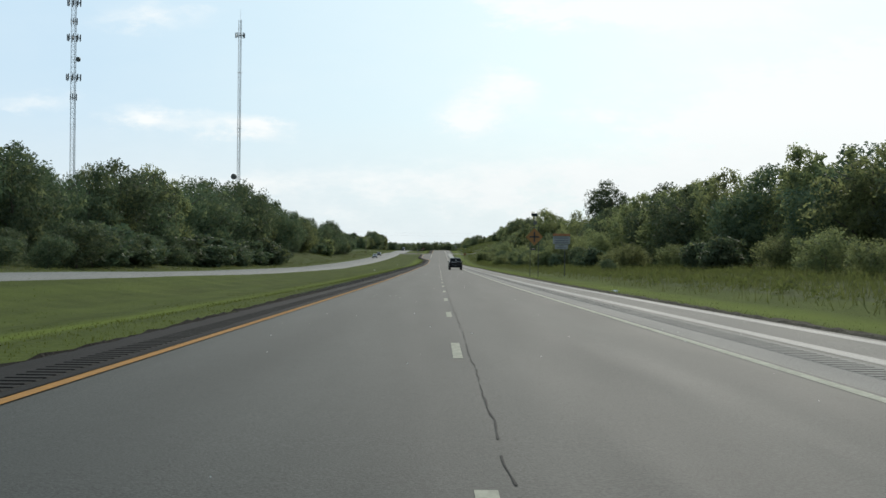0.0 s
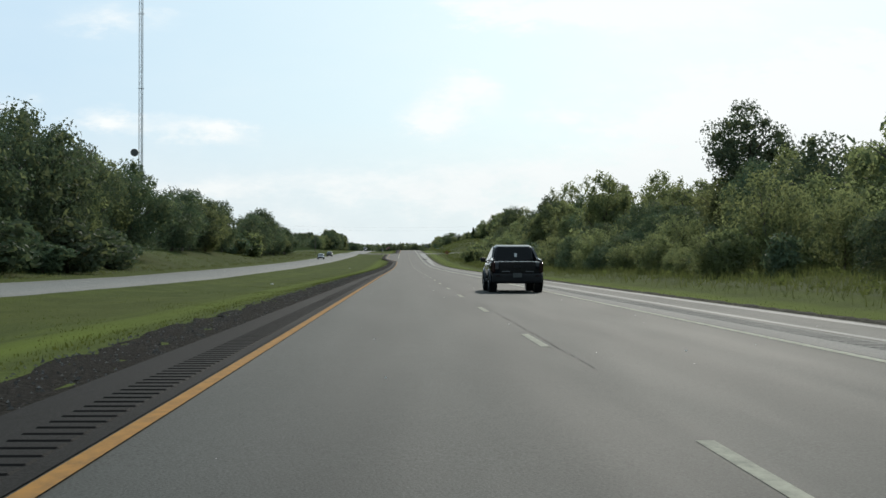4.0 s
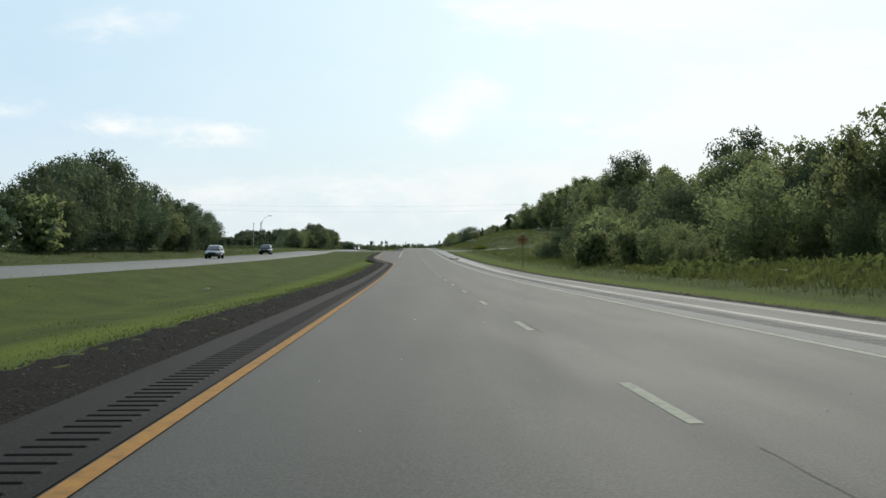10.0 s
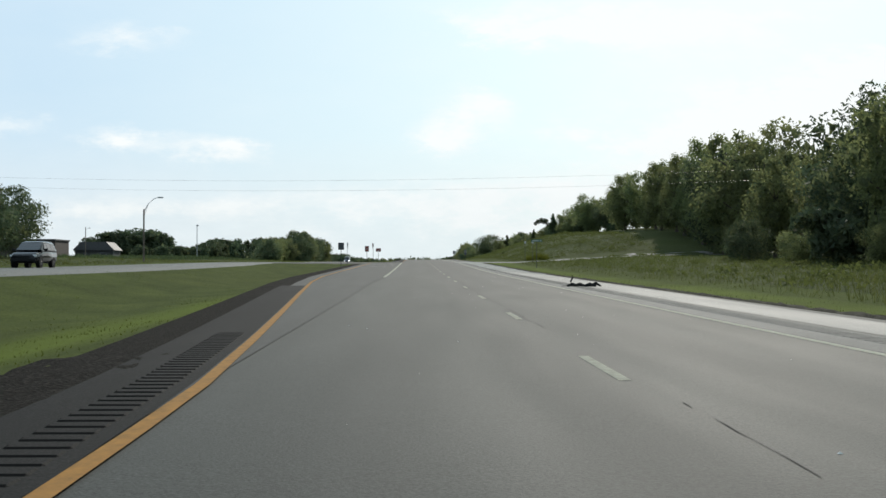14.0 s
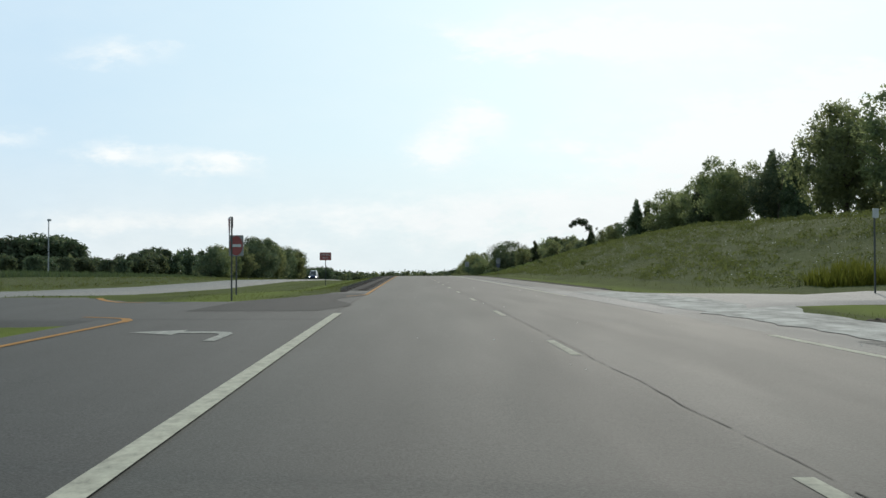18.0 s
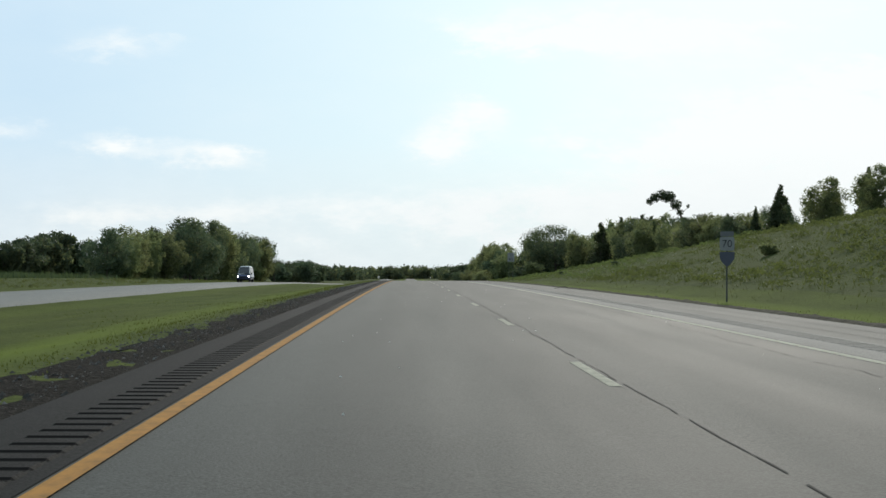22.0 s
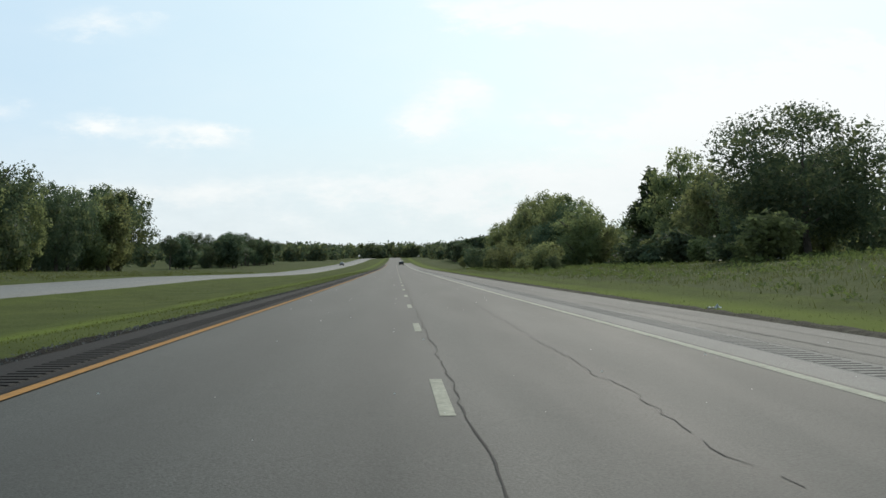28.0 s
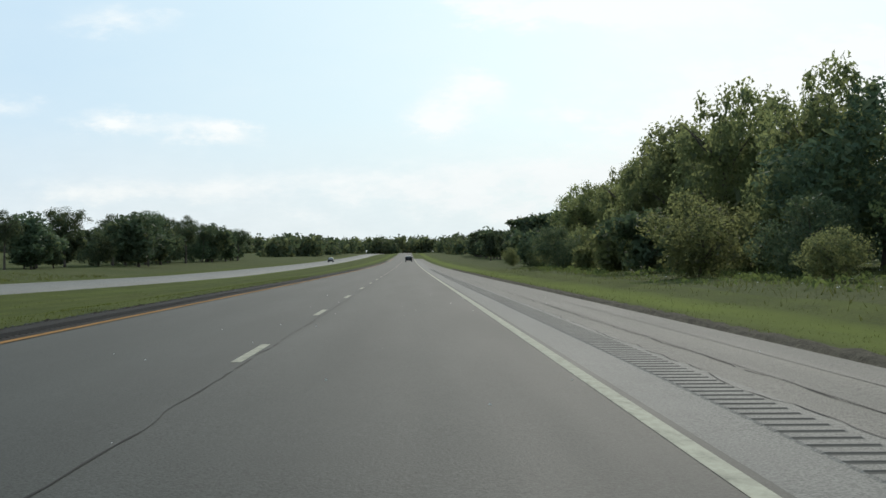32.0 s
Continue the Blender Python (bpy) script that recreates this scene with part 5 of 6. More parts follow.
# ---- signs ----
def text_mesh(body, size, material, at):
    cu = bpy.data.curves.new("text", "FONT")
    cu.body, cu.size, cu.align_x, cu.align_y, cu.extrude = body, size, "CENTER", "CENTER", 0.002
    ob = new("text_curve", cu)
    me = bpy.data.meshes.new_from_object(ob.evaluated_get(bpy.context.evaluated_depsgraph_get()))
    bpy.data.objects.remove(ob)
    me.transform(Matrix.Translation(at) @ Matrix.Rotation(radians(90), 4, "X"))
    me.materials.clear()
    me.materials.append(material)
    return me


def rounded(w, h, r=0.04, n=4):
    pts = []
    for cx_, cz_, a0 in ((w / 2 - r, h / 2 - r, 0), (-w / 2 + r, h / 2 - r, 90), (-w / 2 + r, -h / 2 + r, 180), (w / 2 - r, -h / 2 + r, 270)):
        for k in range(n + 1):
            a = radians(a0 + 90 * k / n)
            pts.append((cx_ + r * math.cos(a), cz_ + r * math.sin(a)))
    return pts


def sheet_paint(name, c, rough=0.45):
    return plain(name, c, rough, 0.0, 0.10, 3.0)


S_WHITE, S_BLACK = sheet_paint("white sign sheeting", (0.42, 0.43, 0.43)), sheet_paint("black sign print", (0.015, 0.015, 0.017))
# Red and amber are darkened: the shade on the backlit faces is painted in.
S_RED_SHADED, S_YELLOW_SHADED = sheet_paint("red sign sheeting with shade in its colour", (0.22, 0.045, 0.04)), sheet_paint("amber sign sheeting with shade in its colour", (0.21, 0.088, 0.016))
S_GREEN, S_BLUE = sheet_paint("green sign sheeting", (0.01, 0.10, 0.06)), sheet_paint("blue sign sheeting", (0.05, 0.055, 0.085))
# White sheeting darkened in colour for sign faces turned from the sun.
S_WHITE_SHADED = sheet_paint("white sign sheeting with shade in its colour", (0.19, 0.195, 0.20))
S_ORANGE = sheet_paint("dull orange sign sheeting", (0.24, 0.085, 0.03))
S_GREY = sheet_paint("grey sign print", (0.10, 0.105, 0.115))
SOLAR = plain("solar cells", (0.02, 0.03, 0.06), 0.2, 0.0)


def post(e, x, top, r=0.03, y=0.03, base=-0.3):
    part("post", merged(box(r * 2, r * 1.4, top - base, (x, y, (top + base) / 2), 0.004), box(r * 0.8, r * 2.4, top - base, (x, y + r, (top + base) / 2), 0.003)), POST, e)


def sign_at(name, x, y, label, category, turn=0.0):
    return thing(name, (x, y, float(ground_z(x, y))), label, category, "", turn)


def board(e, name, outline, mat, z, y=0.0, depth=0.012, label="", x=0.0):
    return part(name, prism(outline, depth, (x, y, z)), mat, e, label)


def bars(parent, w, z, y, mat, spec_):
    for (bx, bz, bw, bh) in spec_:
        part("lettering_bar", box(bw, 0.004, bh, (bx, y, z + bz)), mat, parent)


# crossroads warning with a solar beacon on two posts
e = sign_at("warning_sign", 9.6, 134, "amber diamond crossroads warning sign with a solar beacon on two posts", "road sign")
zc = 4.15
post(e, -0.42, 5.15), post(e, 0.42, 5.15)
d = board(e, "diamond", [(0, 0.90), (0.90, 0), (0, -0.90), (-0.90, 0)], S_YELLOW_SHADED, zc, label="amber diamond panel")
part("cross_symbol", merged(box(0.15, 0.006, 1.05, (0, -0.012, zc)), box(1.0, 0.006, 0.15, (0, -0.012, zc))), S_BLACK, d, "black cross symbol")
part("crossbar", box(0.95, 0.05, 0.05, (0, 0.06, 5.12), 0.005), POST, e)
part("mast", tube([(0, 0.06, 4.9), (0, 0.06, 6.35)], [0.035, 0.03]), POST, e)
part("control_box", box(0.36, 0.2, 0.36, (0.08, 0.04, 5.6), 0.02), SIGN_BACK, e)
part("solar_panel", box(0.62, 0.45, 0.04, (0, 0.1, 6.42), 0.01, Euler((radians(-38), 0, radians(-18))).to_matrix()), SOLAR, e, "tilted solar panel")
part("beacon", merged(box(0.5, 0.14, 0.16, (-0.12, 0, 2.85), 0.03)), S_BLACK, e, "black beacon lamp housing")
# white information sign
e = sign_at("information_sign", 12.2, 132, "white information sign with a smaller plate on one post, shade painted in", "road sign")
post(e, 0.35, 4.0, 0.045)
b1 = board(e, "panel", rounded(1.75, 0.82), S_WHITE_SHADED, 3.75, label="white panel with shade painted into its colour")
part("panel_border", merged(box(1.7, 0.006, 0.02, (0, -0.01, 3.75 + 0.38)), box(1.7, 0.006, 0.02, (0, -0.01, 3.75 - 0.38))), S_BLACK, b1)
bars(b1, 1.7, 3.75, -0.01, S_GREY, [(0, 0.22, 1.45, 0.11), (-0.15, -0.04, 1.05, 0.11), (0.55, -0.04, 0.25, 0.11), (0, -0.25, 1.4, 0.1)])
board(e, "orange_plate", rounded(1.75, 0.24), S_ORANGE, 4.30, label="dull orange plate")
b2 = board(e, "lower_plate", rounded(1.32, 0.46), S_WHITE_SHADED, 3.08, label="small white plate")
bars(b2, 1.3, 3.08, -0.01, S_GREY, [(0, 0.1, 0.5, 0.1), (0, -0.1, 0.9, 0.09)])
# second crossroads warning
e = sign_at("warning_sign", 9.7, 494, "amber diamond crossroads warning sign before dark trees", "road sign")
post(e, 0, 3.6, 0.035)
d = board(e, "diamond", [(0, 0.62), (0.62, 0), (0, -0.62), (-0.62, 0)], S_YELLOW_SHADED, 3.0, label="amber diamond panel")
part("cross_symbol", merged(box(0.11, 0.006, 0.78, (0, -0.012, 3.0)), box(0.78, 0.006, 0.11, (0, -0.012, 3.0))), S_BLACK, d, "black cross symbol")
# signs in the median, seen from behind
e = sign_at("road_sign", -10.6, 656.6, "dark back of a road sign on a single median post", "road sign")
post(e, 0, 2.9)
board(e, "panel", rounded(0.69, 0.84), SIGN_BACK, 2.50, -0.03, label="bare grey sign back")


def yield_sign(x, y, h, turn, label, flag=False):
    e = sign_at("yield_sign", x, y, label, "road sign", turn)
    post(e, 0, h, 0.018)
    board(e, "panel", [(-0.46, 0.0), (0.46, 0.0), (0.0, -0.80)], S_WHITE, h - 0.02, -0.03, label="white and red triangular panel")
    board(e, "red_border", [(-0.40, 0.0), (0.40, 0.0), (0.0, -0.68)], S_RED_SHADED, h - 0.06, -0.042, 0.006)
    if flag:
        part("back_plate", prism(rounded(0.36, 0.36), 0.012, (0.0, 0.07, h - 0.2)), SIGN_BACK, e, "dark square sign back")
    return e


yield_sign(-10.25, 664.6, 2.7, 100, "yield sign turned edge-on on a median post")
yield_sign(-7.9, 688.7, 2.75, -78, "yield sign turned edge-on at the crossing", True)
e = sign_at("do_not_enter_sign", -9.15, 699.6, "red and white no-entry sign on a single post, shade painted in", "road sign")
post(e, 0, 2.42)
p = board(e, "panel", rounded(0.60, 0.86), S_WHITE_SHADED, 2.02, -0.02, label="white panel")
board(p, "red_disc", [(0.27 * math.cos(a), 0.40 * math.sin(a)) for a in (k * math.tau / 24 for k in range(24))], S_RED_SHADED, 2.02, -0.03, 0.006)
part("white_bar", box(0.40, 0.004, 0.11, (0, -0.036, 2.02)), S_WHITE, p)
e = sign_at("wrong_way_sign", -8.9, 752.8, "red wrong-way sign on a post in the median grass, shade painted in", "road sign")
post(e, 0, 2.73)
p = board(e, "panel", rounded(0.95, 0.64), S_RED_SHADED, 2.43, -0.02, label="red panel with shade painted into its colour")
part("lettering", text_mesh("WRONG", 0.21, S_WHITE, (0, -0.03, 2.56)), S_WHITE, p, "white letters")
part("lettering", text_mesh("WAY", 0.21, S_WHITE, (0, -0.03, 2.31)), S_WHITE, p, "white letters")
# right-hand signs at the junction
e = sign_at("street_name_sign", 11.05, 642, "narrow green street-name blade on a tall post", "road sign")
post(e, 0, 3.05, 0.035)
p = board(e, "blade", rounded(1.2, 0.26, 0.03), S_GREEN, 2.95, -0.03, label="green blade")
bars(p, 1.1, 2.95, -0.04, S_WHITE, [(-0.15, 0, 0.7, 0.12), (0.42, 0, 0.18, 0.1)])
for sx_, sy_ in ((13.8, 677.0), (13.9, 690.0)):
    e = sign_at("marker_sign", sx_, sy_, "small pale sign on a thin post beside the side road", "road sign", 25)
    post(e, 0, 2.9, 0.022)
    board(e, "panel", rounded(0.28, 0.32, 0.02), S_WHITE, 2.75, -0.02)
# route markers
e = sign_at("route_marker", 11.0, 836.5, "route marker with a blue shield below on one post", "road sign")
post(e, 0, 2.8, 0.03)
board(e, "direction_plate", rounded(0.55, 0.2), S_GREY, 2.78, -0.02)
p = board(e, "route_panel", rounded(0.60, 0.56, 0.08), S_WHITE_SHADED, 2.38, -0.02, label="white route panel")
part("lettering", text_mesh("70", 0.42, S_BLACK, (0, -0.03, 2.37)), S_BLACK, p, "black route number")
board(e, "shield_panel", [(-0.31, 0.28), (0.31, 0.28), (0.29, 0.0), (0.16, -0.2), (0.0, -0.33), (-0.16, -0.2), (-0.29, 0.0)], S_BLUE, 1.77, -0.02, label="blue and red shield")
e = sign_at("speed_limit_sign", 11.9, 960, "white speed limit sign on two thin posts in the verge", "road sign")
post(e, -0.28, 3.6, 0.022), post(e, 0.28, 3.6, 0.022)
p = board(e, "panel", rounded(0.92, 1.22), S_WHITE_SHADED, 3.45, -0.02, label="white panel")
for word, size, z in (("SPEED", 0.22, 3.86), ("LIMIT", 0.22, 3.62), ("65", 0.56, 3.17)):
    part("lettering", text_mesh(word, size, S_BLACK, (0, -0.03, z)), S_BLACK, p, "black letters")

# ---- poles, wires, towers ----
def cobra_lamp(x, y, h, arm, label):
    e = sign_at("street_lamp", x, y, label, "street lamp")
    part("pole", tube([(0, 0, -0.3), (0, 0, h * 0.82)], [0.13, 0.10], 10), WOOD, e)
    part("arm", tube([(0, 0, h * 0.78), (arm * 0.3, 0, h * 0.9), (arm * 0.7, 0, h * 0.98), (arm, 0, h)], [0.05, 0.045, 0.04, 0.035], 6), STEEL, e)
    part("brace", tube([(0, 0, h * 0.70), (arm * 0.3, 0, h * 0.9)], [0.025, 0.025], 5), STEEL, e)
    part("lamp_head", box(0.75, 0.3, 0.18, (arm + 0.3, 0, h), 0.06), STEEL, e, "grey cobra lamp head")
    return e


cobra_lamp(-38, 677.5, 8.6, 1.9, "cobra-head street lamp on a timber pole")
e = sign_at("light_pole", -62, 864, "slim pole with a small floodlight", "light pole")
part("pole", tube([(0, 0, -0.3), (0, 0, 9.5)], [0.12, 0.09]), STEEL, e)
part("floodlight", box(0.6, 0.4, 0.35, (0.1, 0, 9.55), 0.06), STEEL, e)
for px_, py_, ph_ in ((-86, 790, 8.5), (-76.5, 800, 7.6)):
    e = sign_at("light_pole", px_, py_, "thin utility pole with a small lamp arm", "light pole")
    part("pole", tube([(0, 0, -0.3), (0, 0, ph_)], [0.11, 0.08]), WOOD, e)
    part("arm", tube([(0, 0, ph_ - 0.6), (0.8, 0, ph_ - 0.25)], [0.03, 0.03], 5), STEEL, e)
    part("lamp_head", box(0.4, 0.2, 0.15, (0.9, 0, ph_ - 0.25), 0.03), STEEL, e)


def utility_pole(x, y, top):
    g = float(ground_z(x, y))
    e = thing("utility_pole", (x, y, g), "weathered timber utility pole with a crossarm", "utility pole", "utility poles")
    h = top - g
    part("pole", tube([(0, 0, -0.4), (0, 0, h)], [0.16, 0.11], 10), WOOD, e)
    part("crossarm", box(0.1, 2.2, 0.12, (0, 0, h - 0.5), 0.01), WOOD, e)
    for k in (-0.95, 0.95):
        part("insulator", tube([(0, k, h - 0.44), (0, k, h - 0.25)], [0.05, 0.03], 6), S_GREY, e)


utility_pole(52, 657, 12.0), utility_pole(-64, 688, 11.0)
for za, zb in ((8.4, 8.0), (9.75, 9.3)):
    pts, n = [], 24
    for k in range(n + 1):
        s = k / n
        pts.append((-64 + 116 * s, 688 - 31 * s, (za + (zb - za) * s) + 4 * 1.2 * (s - 0.5) ** 2 - 0.35))
    w = new("overhead_wire", bpy.data.meshes.new("overhead_wire"))
    b = tube(pts, [0.008] * (n + 1), 5, False)
    b.to_mesh(w.data)
    b.free()
    w.data.materials.append(S_BLACK)
    tagged(w, "thin dark overhead wire across the highway", "overhead wire", "overhead wires")


def lattice_tower(x, y, h, clusters, dishes, label, w0=1.5, w1=0.8):
    """A slim three-legged mast with braced bays, antenna rings and dishes."""
    g = float(ground_z(x, y))
    e = thing("radio_tower", (x, y, g), label, "radio tower", "radio towers")
    ang = [radians(a) for a in (90, 210, 330)]

    def leg(k, z):
        w = (w0 + (w1 - w0) * z / h) * 0.577
        return (w * math.cos(ang[k]), w * math.sin(ang[k]), z)

    for k in range(3):
        part("leg", tube([leg(k, -0.5), leg(k, h)], [0.13, 0.09], 6), STEEL, e)
    bms, z, bay = [], 0.0, 1.8
    while z + bay <= h:
        for k in range(3):
            bms.append(tube([leg(k, z), leg((k + 1) % 3, z + bay)], [0.045, 0.045], 3, False))
            bms.append(tube([leg(k, z + bay), leg((k + 1) % 3, z + bay)], [0.04, 0.04], 3, False))
        z += bay
    part("bracing", merged(*bms), STEEL, e)
    part("aerial", tube([(0, 0, h - 1), (0, 0, h + 5)], [0.06, 0.03], 6), STEEL, e)
    for zc_, r_, n_ in clusters:
        ring = part("antenna_ring", tube([(r_ * math.cos(a), r_ * math.sin(a), zc_) for a in (k * math.tau / 12 for k in range(13))], [0.07] * 13, 5, False), STEEL, e)
        part("ring_struts", merged(*[tube([(0, 0, zc_), (r_ * math.cos(a), r_ * math.sin(a), zc_)], [0.06, 0.06], 4, False) for a in (0.3, 2.4, 4.5)]), STEEL, e)
        for k in range(n_):
            a = k * math.tau / n_
            part("antenna_panel", box(0.34, 0.2, 2.3, ((r_ + 0.15) * math.cos(a), (r_ + 0.15) * math.sin(a), zc_), 0.03), SIGN_BACK, ring)
    for zd, dx_, r_ in dishes:
        part("dish", merged(tube([(dx_, -0.3, zd), (dx_, 0.3, zd), (dx_, 0.9, zd)], [r_, r_, r_ * 0.45], 18)), POST, e, "dark drum dish aerial")
        part("dish_arm", tube([(0, 0, zd), (dx_, 0.5, zd)], [0.07, 0.07], 5), STEEL, e)


lattice_tower(-90.9, 588.3, 105, [(98.0, 1.9, 9)], [(34.2, -2.2, 1.3)], "tall slim grey lattice mast with an antenna ring and a dish", 1.3, 1.3)
lattice_tower(-128.0, 454, 98, [(59.5, 2.3, 9), (73.3, 2.1, 9), (85.5, 2.1, 9), (79.0, 0.9, 4), (52.6, 0.9, 4)], [(65.8, 1.5, 0.85)], "tall grey lattice mast crowded with antenna panels", 1.7, 1.7)
for zt in (54.5, 79.8):
    b = tube([(-92.0, 588.3, zt), (-89.8, 588.3, zt)], [0.12, 0.12], 5)
    # rest platforms on the slim mast
    ob = new("platform", bpy.data.meshes.new("platform"))
    b.to_mesh(ob.data)
    b.free()
    ob.data.materials.append(STEEL)
    mast = [o for o in bpy.data.objects if o.name == "radio_tower"][0]
    ob.parent = mast
    ob.matrix_parent_inverse = mast.matrix_world.inverted()

# ---- buildings in the field on the left ----
BRICK = plain("dull brown brick", (0.065, 0.050, 0.045), 0.9, 0, 0.25, 5, 0.3)
ROOFING = plain("grey roofing", (0.055, 0.055, 0.058), 0.7, 0, 0.15, 2)
GLASS_DARK = plain("dark window glass", (0.02, 0.024, 0.028), 0.1, 0, 0.1, 2)


TRIM_DARK = plain("dark cladding", (0.05, 0.05, 0.052), 0.8)


def block_house(name, x, y, sx, sy, wall, ridge, label, nwin, mat):
    e = thing(name, (x, y, float(ground_z(x, y)) - 0.2), label, "building", "buildings in the field")
    part("wall", box(sx, sy, wall, (0, 0, wall / 2)), mat, e)
    if ridge:
        roof = prism([(-sx / 2 - 0.5, 0), (sx / 2 + 0.5, 0), (sx / 2 - 1.5, ridge), (-sx / 2 + 1.5, ridge)], sy + 1, (0, 0, wall))
    else:
        roof = box(sx + 0.5, sy + 0.5, 0.35, (0, 0, wall + 0.15), 0.05)
    part("roof", roof, ROOFING, e)
    for k in range(nwin):
        wx = -sx / 2 + sx * (k + 0.5) / nwin
        w = part("window", box(1.3, 0.06, 1.1, (wx, -sy / 2 - 0.02, wall * 0.55)), S_GREY, e)
        part("pane", box(1.1, 0.05, 0.9, (wx, -sy / 2 - 0.06, wall * 0.55)), GLASS_DARK, w)


block_house("school_building", -98, 812, 26, 12, 4.6, 0, "long low dull brick building with a flat roof", 7, BRICK)
block_house("house", -79, 822, 9, 8, 2.6, 2.0, "small dark house with a grey hipped roof", 2, TRIM_DARK)
block_house("shed", -104, 1070, 8, 7, 6.0, 0, "dark flat-roofed shed beside the rounded trees", 0, TRIM_DARK)

# ---- things lying on the road ----
rng = np.random.default_rng(77)
e = thing("tyre_scrap", (4.55, 555, float(road_z(555))), "black shredded tyre and twig lying by the edge line", "debris")
e.scale = (0.62, 0.62, 0.7)
for k in range(7):
    x0, y0 = rng.uniform(-0.9, 0.8), rng.uniform(-0.25, 0.25)
    part("rubber_strip", tube([(x0, y0, 0.05), (x0 + 0.35, y0 + rng.normal(0, .1), 0.12 + 0.08 * rng.random()), (x0 + 0.7, y0 + rng.normal(0, .15), 0.04)], [0.07, 0.10, 0.05], 6), TAR, e)
part("upright_strip", tube([(-0.45, 0, 0.05), (-0.5, 0, 0.3), (-0.38, 0.03, 0.5), (-0.42, 0.05, 0.66)], [0.05, 0.06, 0.045, 0.02], 6), TAR, e)
part("twig", tube([(-1.1, 0.1, 0.03), (-0.2, -0.05, 0.06), (1.0, 0.15, 0.03)], [0.02, 0.025, 0.01], 5), BARK, e)
e = thing("fallen_branch", (6.1, 852, float(road_z(852))), "thin bare branch lying on the shoulder", "debris")
e.scale = (0.75, 0.75, 0.8)
part("stem", tube([(-0.5, 0, 0.03), (-0.1, 0.1, 0.14), (0.3, 0, 0.16), (0.45, 0.05, 0.03)], [0.02, 0.025, 0.022, 0.012], 6), BARK, e)
part("side_twig", tube([(-0.1, 0.1, 0.14), (-0.2, -0.2, 0.12), (-0.45, -0.3, 0.05)], [0.015, 0.012, 0.006], 5), BARK, e)
for lx, ly in ((7.6, 1026), (7.9, 60), (-9.3, 640), (-14, 438), (-12.5, 250)):
    bm = bmesh.new()
    bmesh.ops.create_grid(bm, x_segments=5, y_segments=4, size=0.14)
    for v_ in bm.verts:
        v_.co.z += 0.05 + rng.normal(0, 0.03)
    bmesh.ops.solidify(bm, geom=bm.faces[:], thickness=0.004)
    ob = new("litter", bpy.data.meshes.new("litter"))
    bm.to_mesh(ob.data)
    bm.free()
    ob.data.materials.append(S_WHITE)
    ob.matrix_world = pose(lx, ly, float(ground_z(lx, ly)) + 0.04, 0, 0, 30 * lx)
    tagged(ob, "crumpled white litter in the grass", "litter", "litter")


# ---- vehicles ----
def car_paint(name, c):
    m = Mat(name, 0.07, 0.0, 0.28)
    m.colour(m.ramp(m.noise(2.5, 3), (0.3, tuple(v * 0.85 for v in c)), (0.7, c)))
    m.b.inputs["Coat Weight"].default_value = 0.0
    m.b.inputs["Coat Roughness"].default_value = 0.06
    return m.m


RUBBER = plain("tyre rubber", (0.014, 0.014, 0.014), 0.9, 0, 0.2, 8, 0.2, 0.1)
ALLOY = plain("alloy rim", (0.12, 0.12, 0.125), 0.4, 0.8, 0.1, 6)
CHROME = plain("chrome trim", (0.7, 0.7, 0.72), 0.12, 1.0, 0.05, 6)
TRIM = plain("black plastic trim", (0.012, 0.012, 0.013), 0.6, 0, 0.2, 6, 0.0, 0.15)
LENS_RED = plain("red lamp lens", (0.012, 0.003, 0.003), 0.15, 0, 0.1, 6, 0.0, 0.2)
LENS_CLEAR = plain("clear lamp lens", (0.6, 0.62, 0.65), 0.08, 0.3, 0.05, 6)
GLASS_CAR = plain("tinted car glass", (0.012, 0.015, 0.017), 0.04, 0, 0.1, 2, 0.0, 0.8)
GLASS_REAR = plain("dark rear glass", (0.006, 0.007, 0.009), 0.05, 0, 0.1, 2, 0.0, 0.12)
em = Mat("lit headlamp", 0.2)
em.b.inputs["Emission Color"].default_value = (1.0, 0.97, 0.9, 1)
em.b.inputs["Emission Strength"].default_value = 12.0
LAMP_ON = em.m


def hull(stations, sides=(0.0, 0.35, 0.62, 0.82, 0.94, 1.0)):
    """A body through cross-sections (y, low half width, belt half width, top half width, z low, z belt, z top)."""
    bm = bmesh.new()
    rings = []
    for y, wl_, wb_, wt_, z0, z1, z2 in stations:
        pts = [(wl_ * 0.8, z0), (wl_, z0 + 0.08), (wb_ * 1.0, z0 + (z1 - z0) * 0.6), (wb_, z1), (wt_ + (wb_ - wt_) * 0.12, z2 - (z2 - z1) * 0.12), (wt_ * 0.86, z2)]
        ring = [bm.verts.new((x, y, z)) for x, z in pts] + [bm.verts.new((-x, y, z)) for x, z in reversed(pts)]
        rings.append(ring)
    n = len(rings[0])
    for r0, r1 in zip(rings, rings[1:]):
        for k in range(n):
            bm.faces.new((r0[k], r0[(k + 1) % n], r1[(k + 1) % n], r1[k]))
    bm.faces.new(rings[0])
    bm.faces.new(rings[-1][::-1])
    bmesh.ops.recalc_face_normals(bm, faces=bm.faces[:])
    return bm


def smooth_part(ob, angle=0.6):
    bm = bmesh.new()
    bm.from_mesh(ob.data)
    bmesh.ops.bevel(bm, geom=[ed for ed in bm.edges if ed.is_manifold and ed.calc_face_angle(0) > 0.5], offset=0.025, segments=2, affect="EDGES", profile=0.6)
    bm.to_mesh(ob.data)
    bm.free()
    ob.data.polygons.foreach_set("use_smooth", np.ones(len(ob.data.polygons), dtype=bool))
    ob.data.set_sharp_from_angle(angle=radians(40))
    return ob


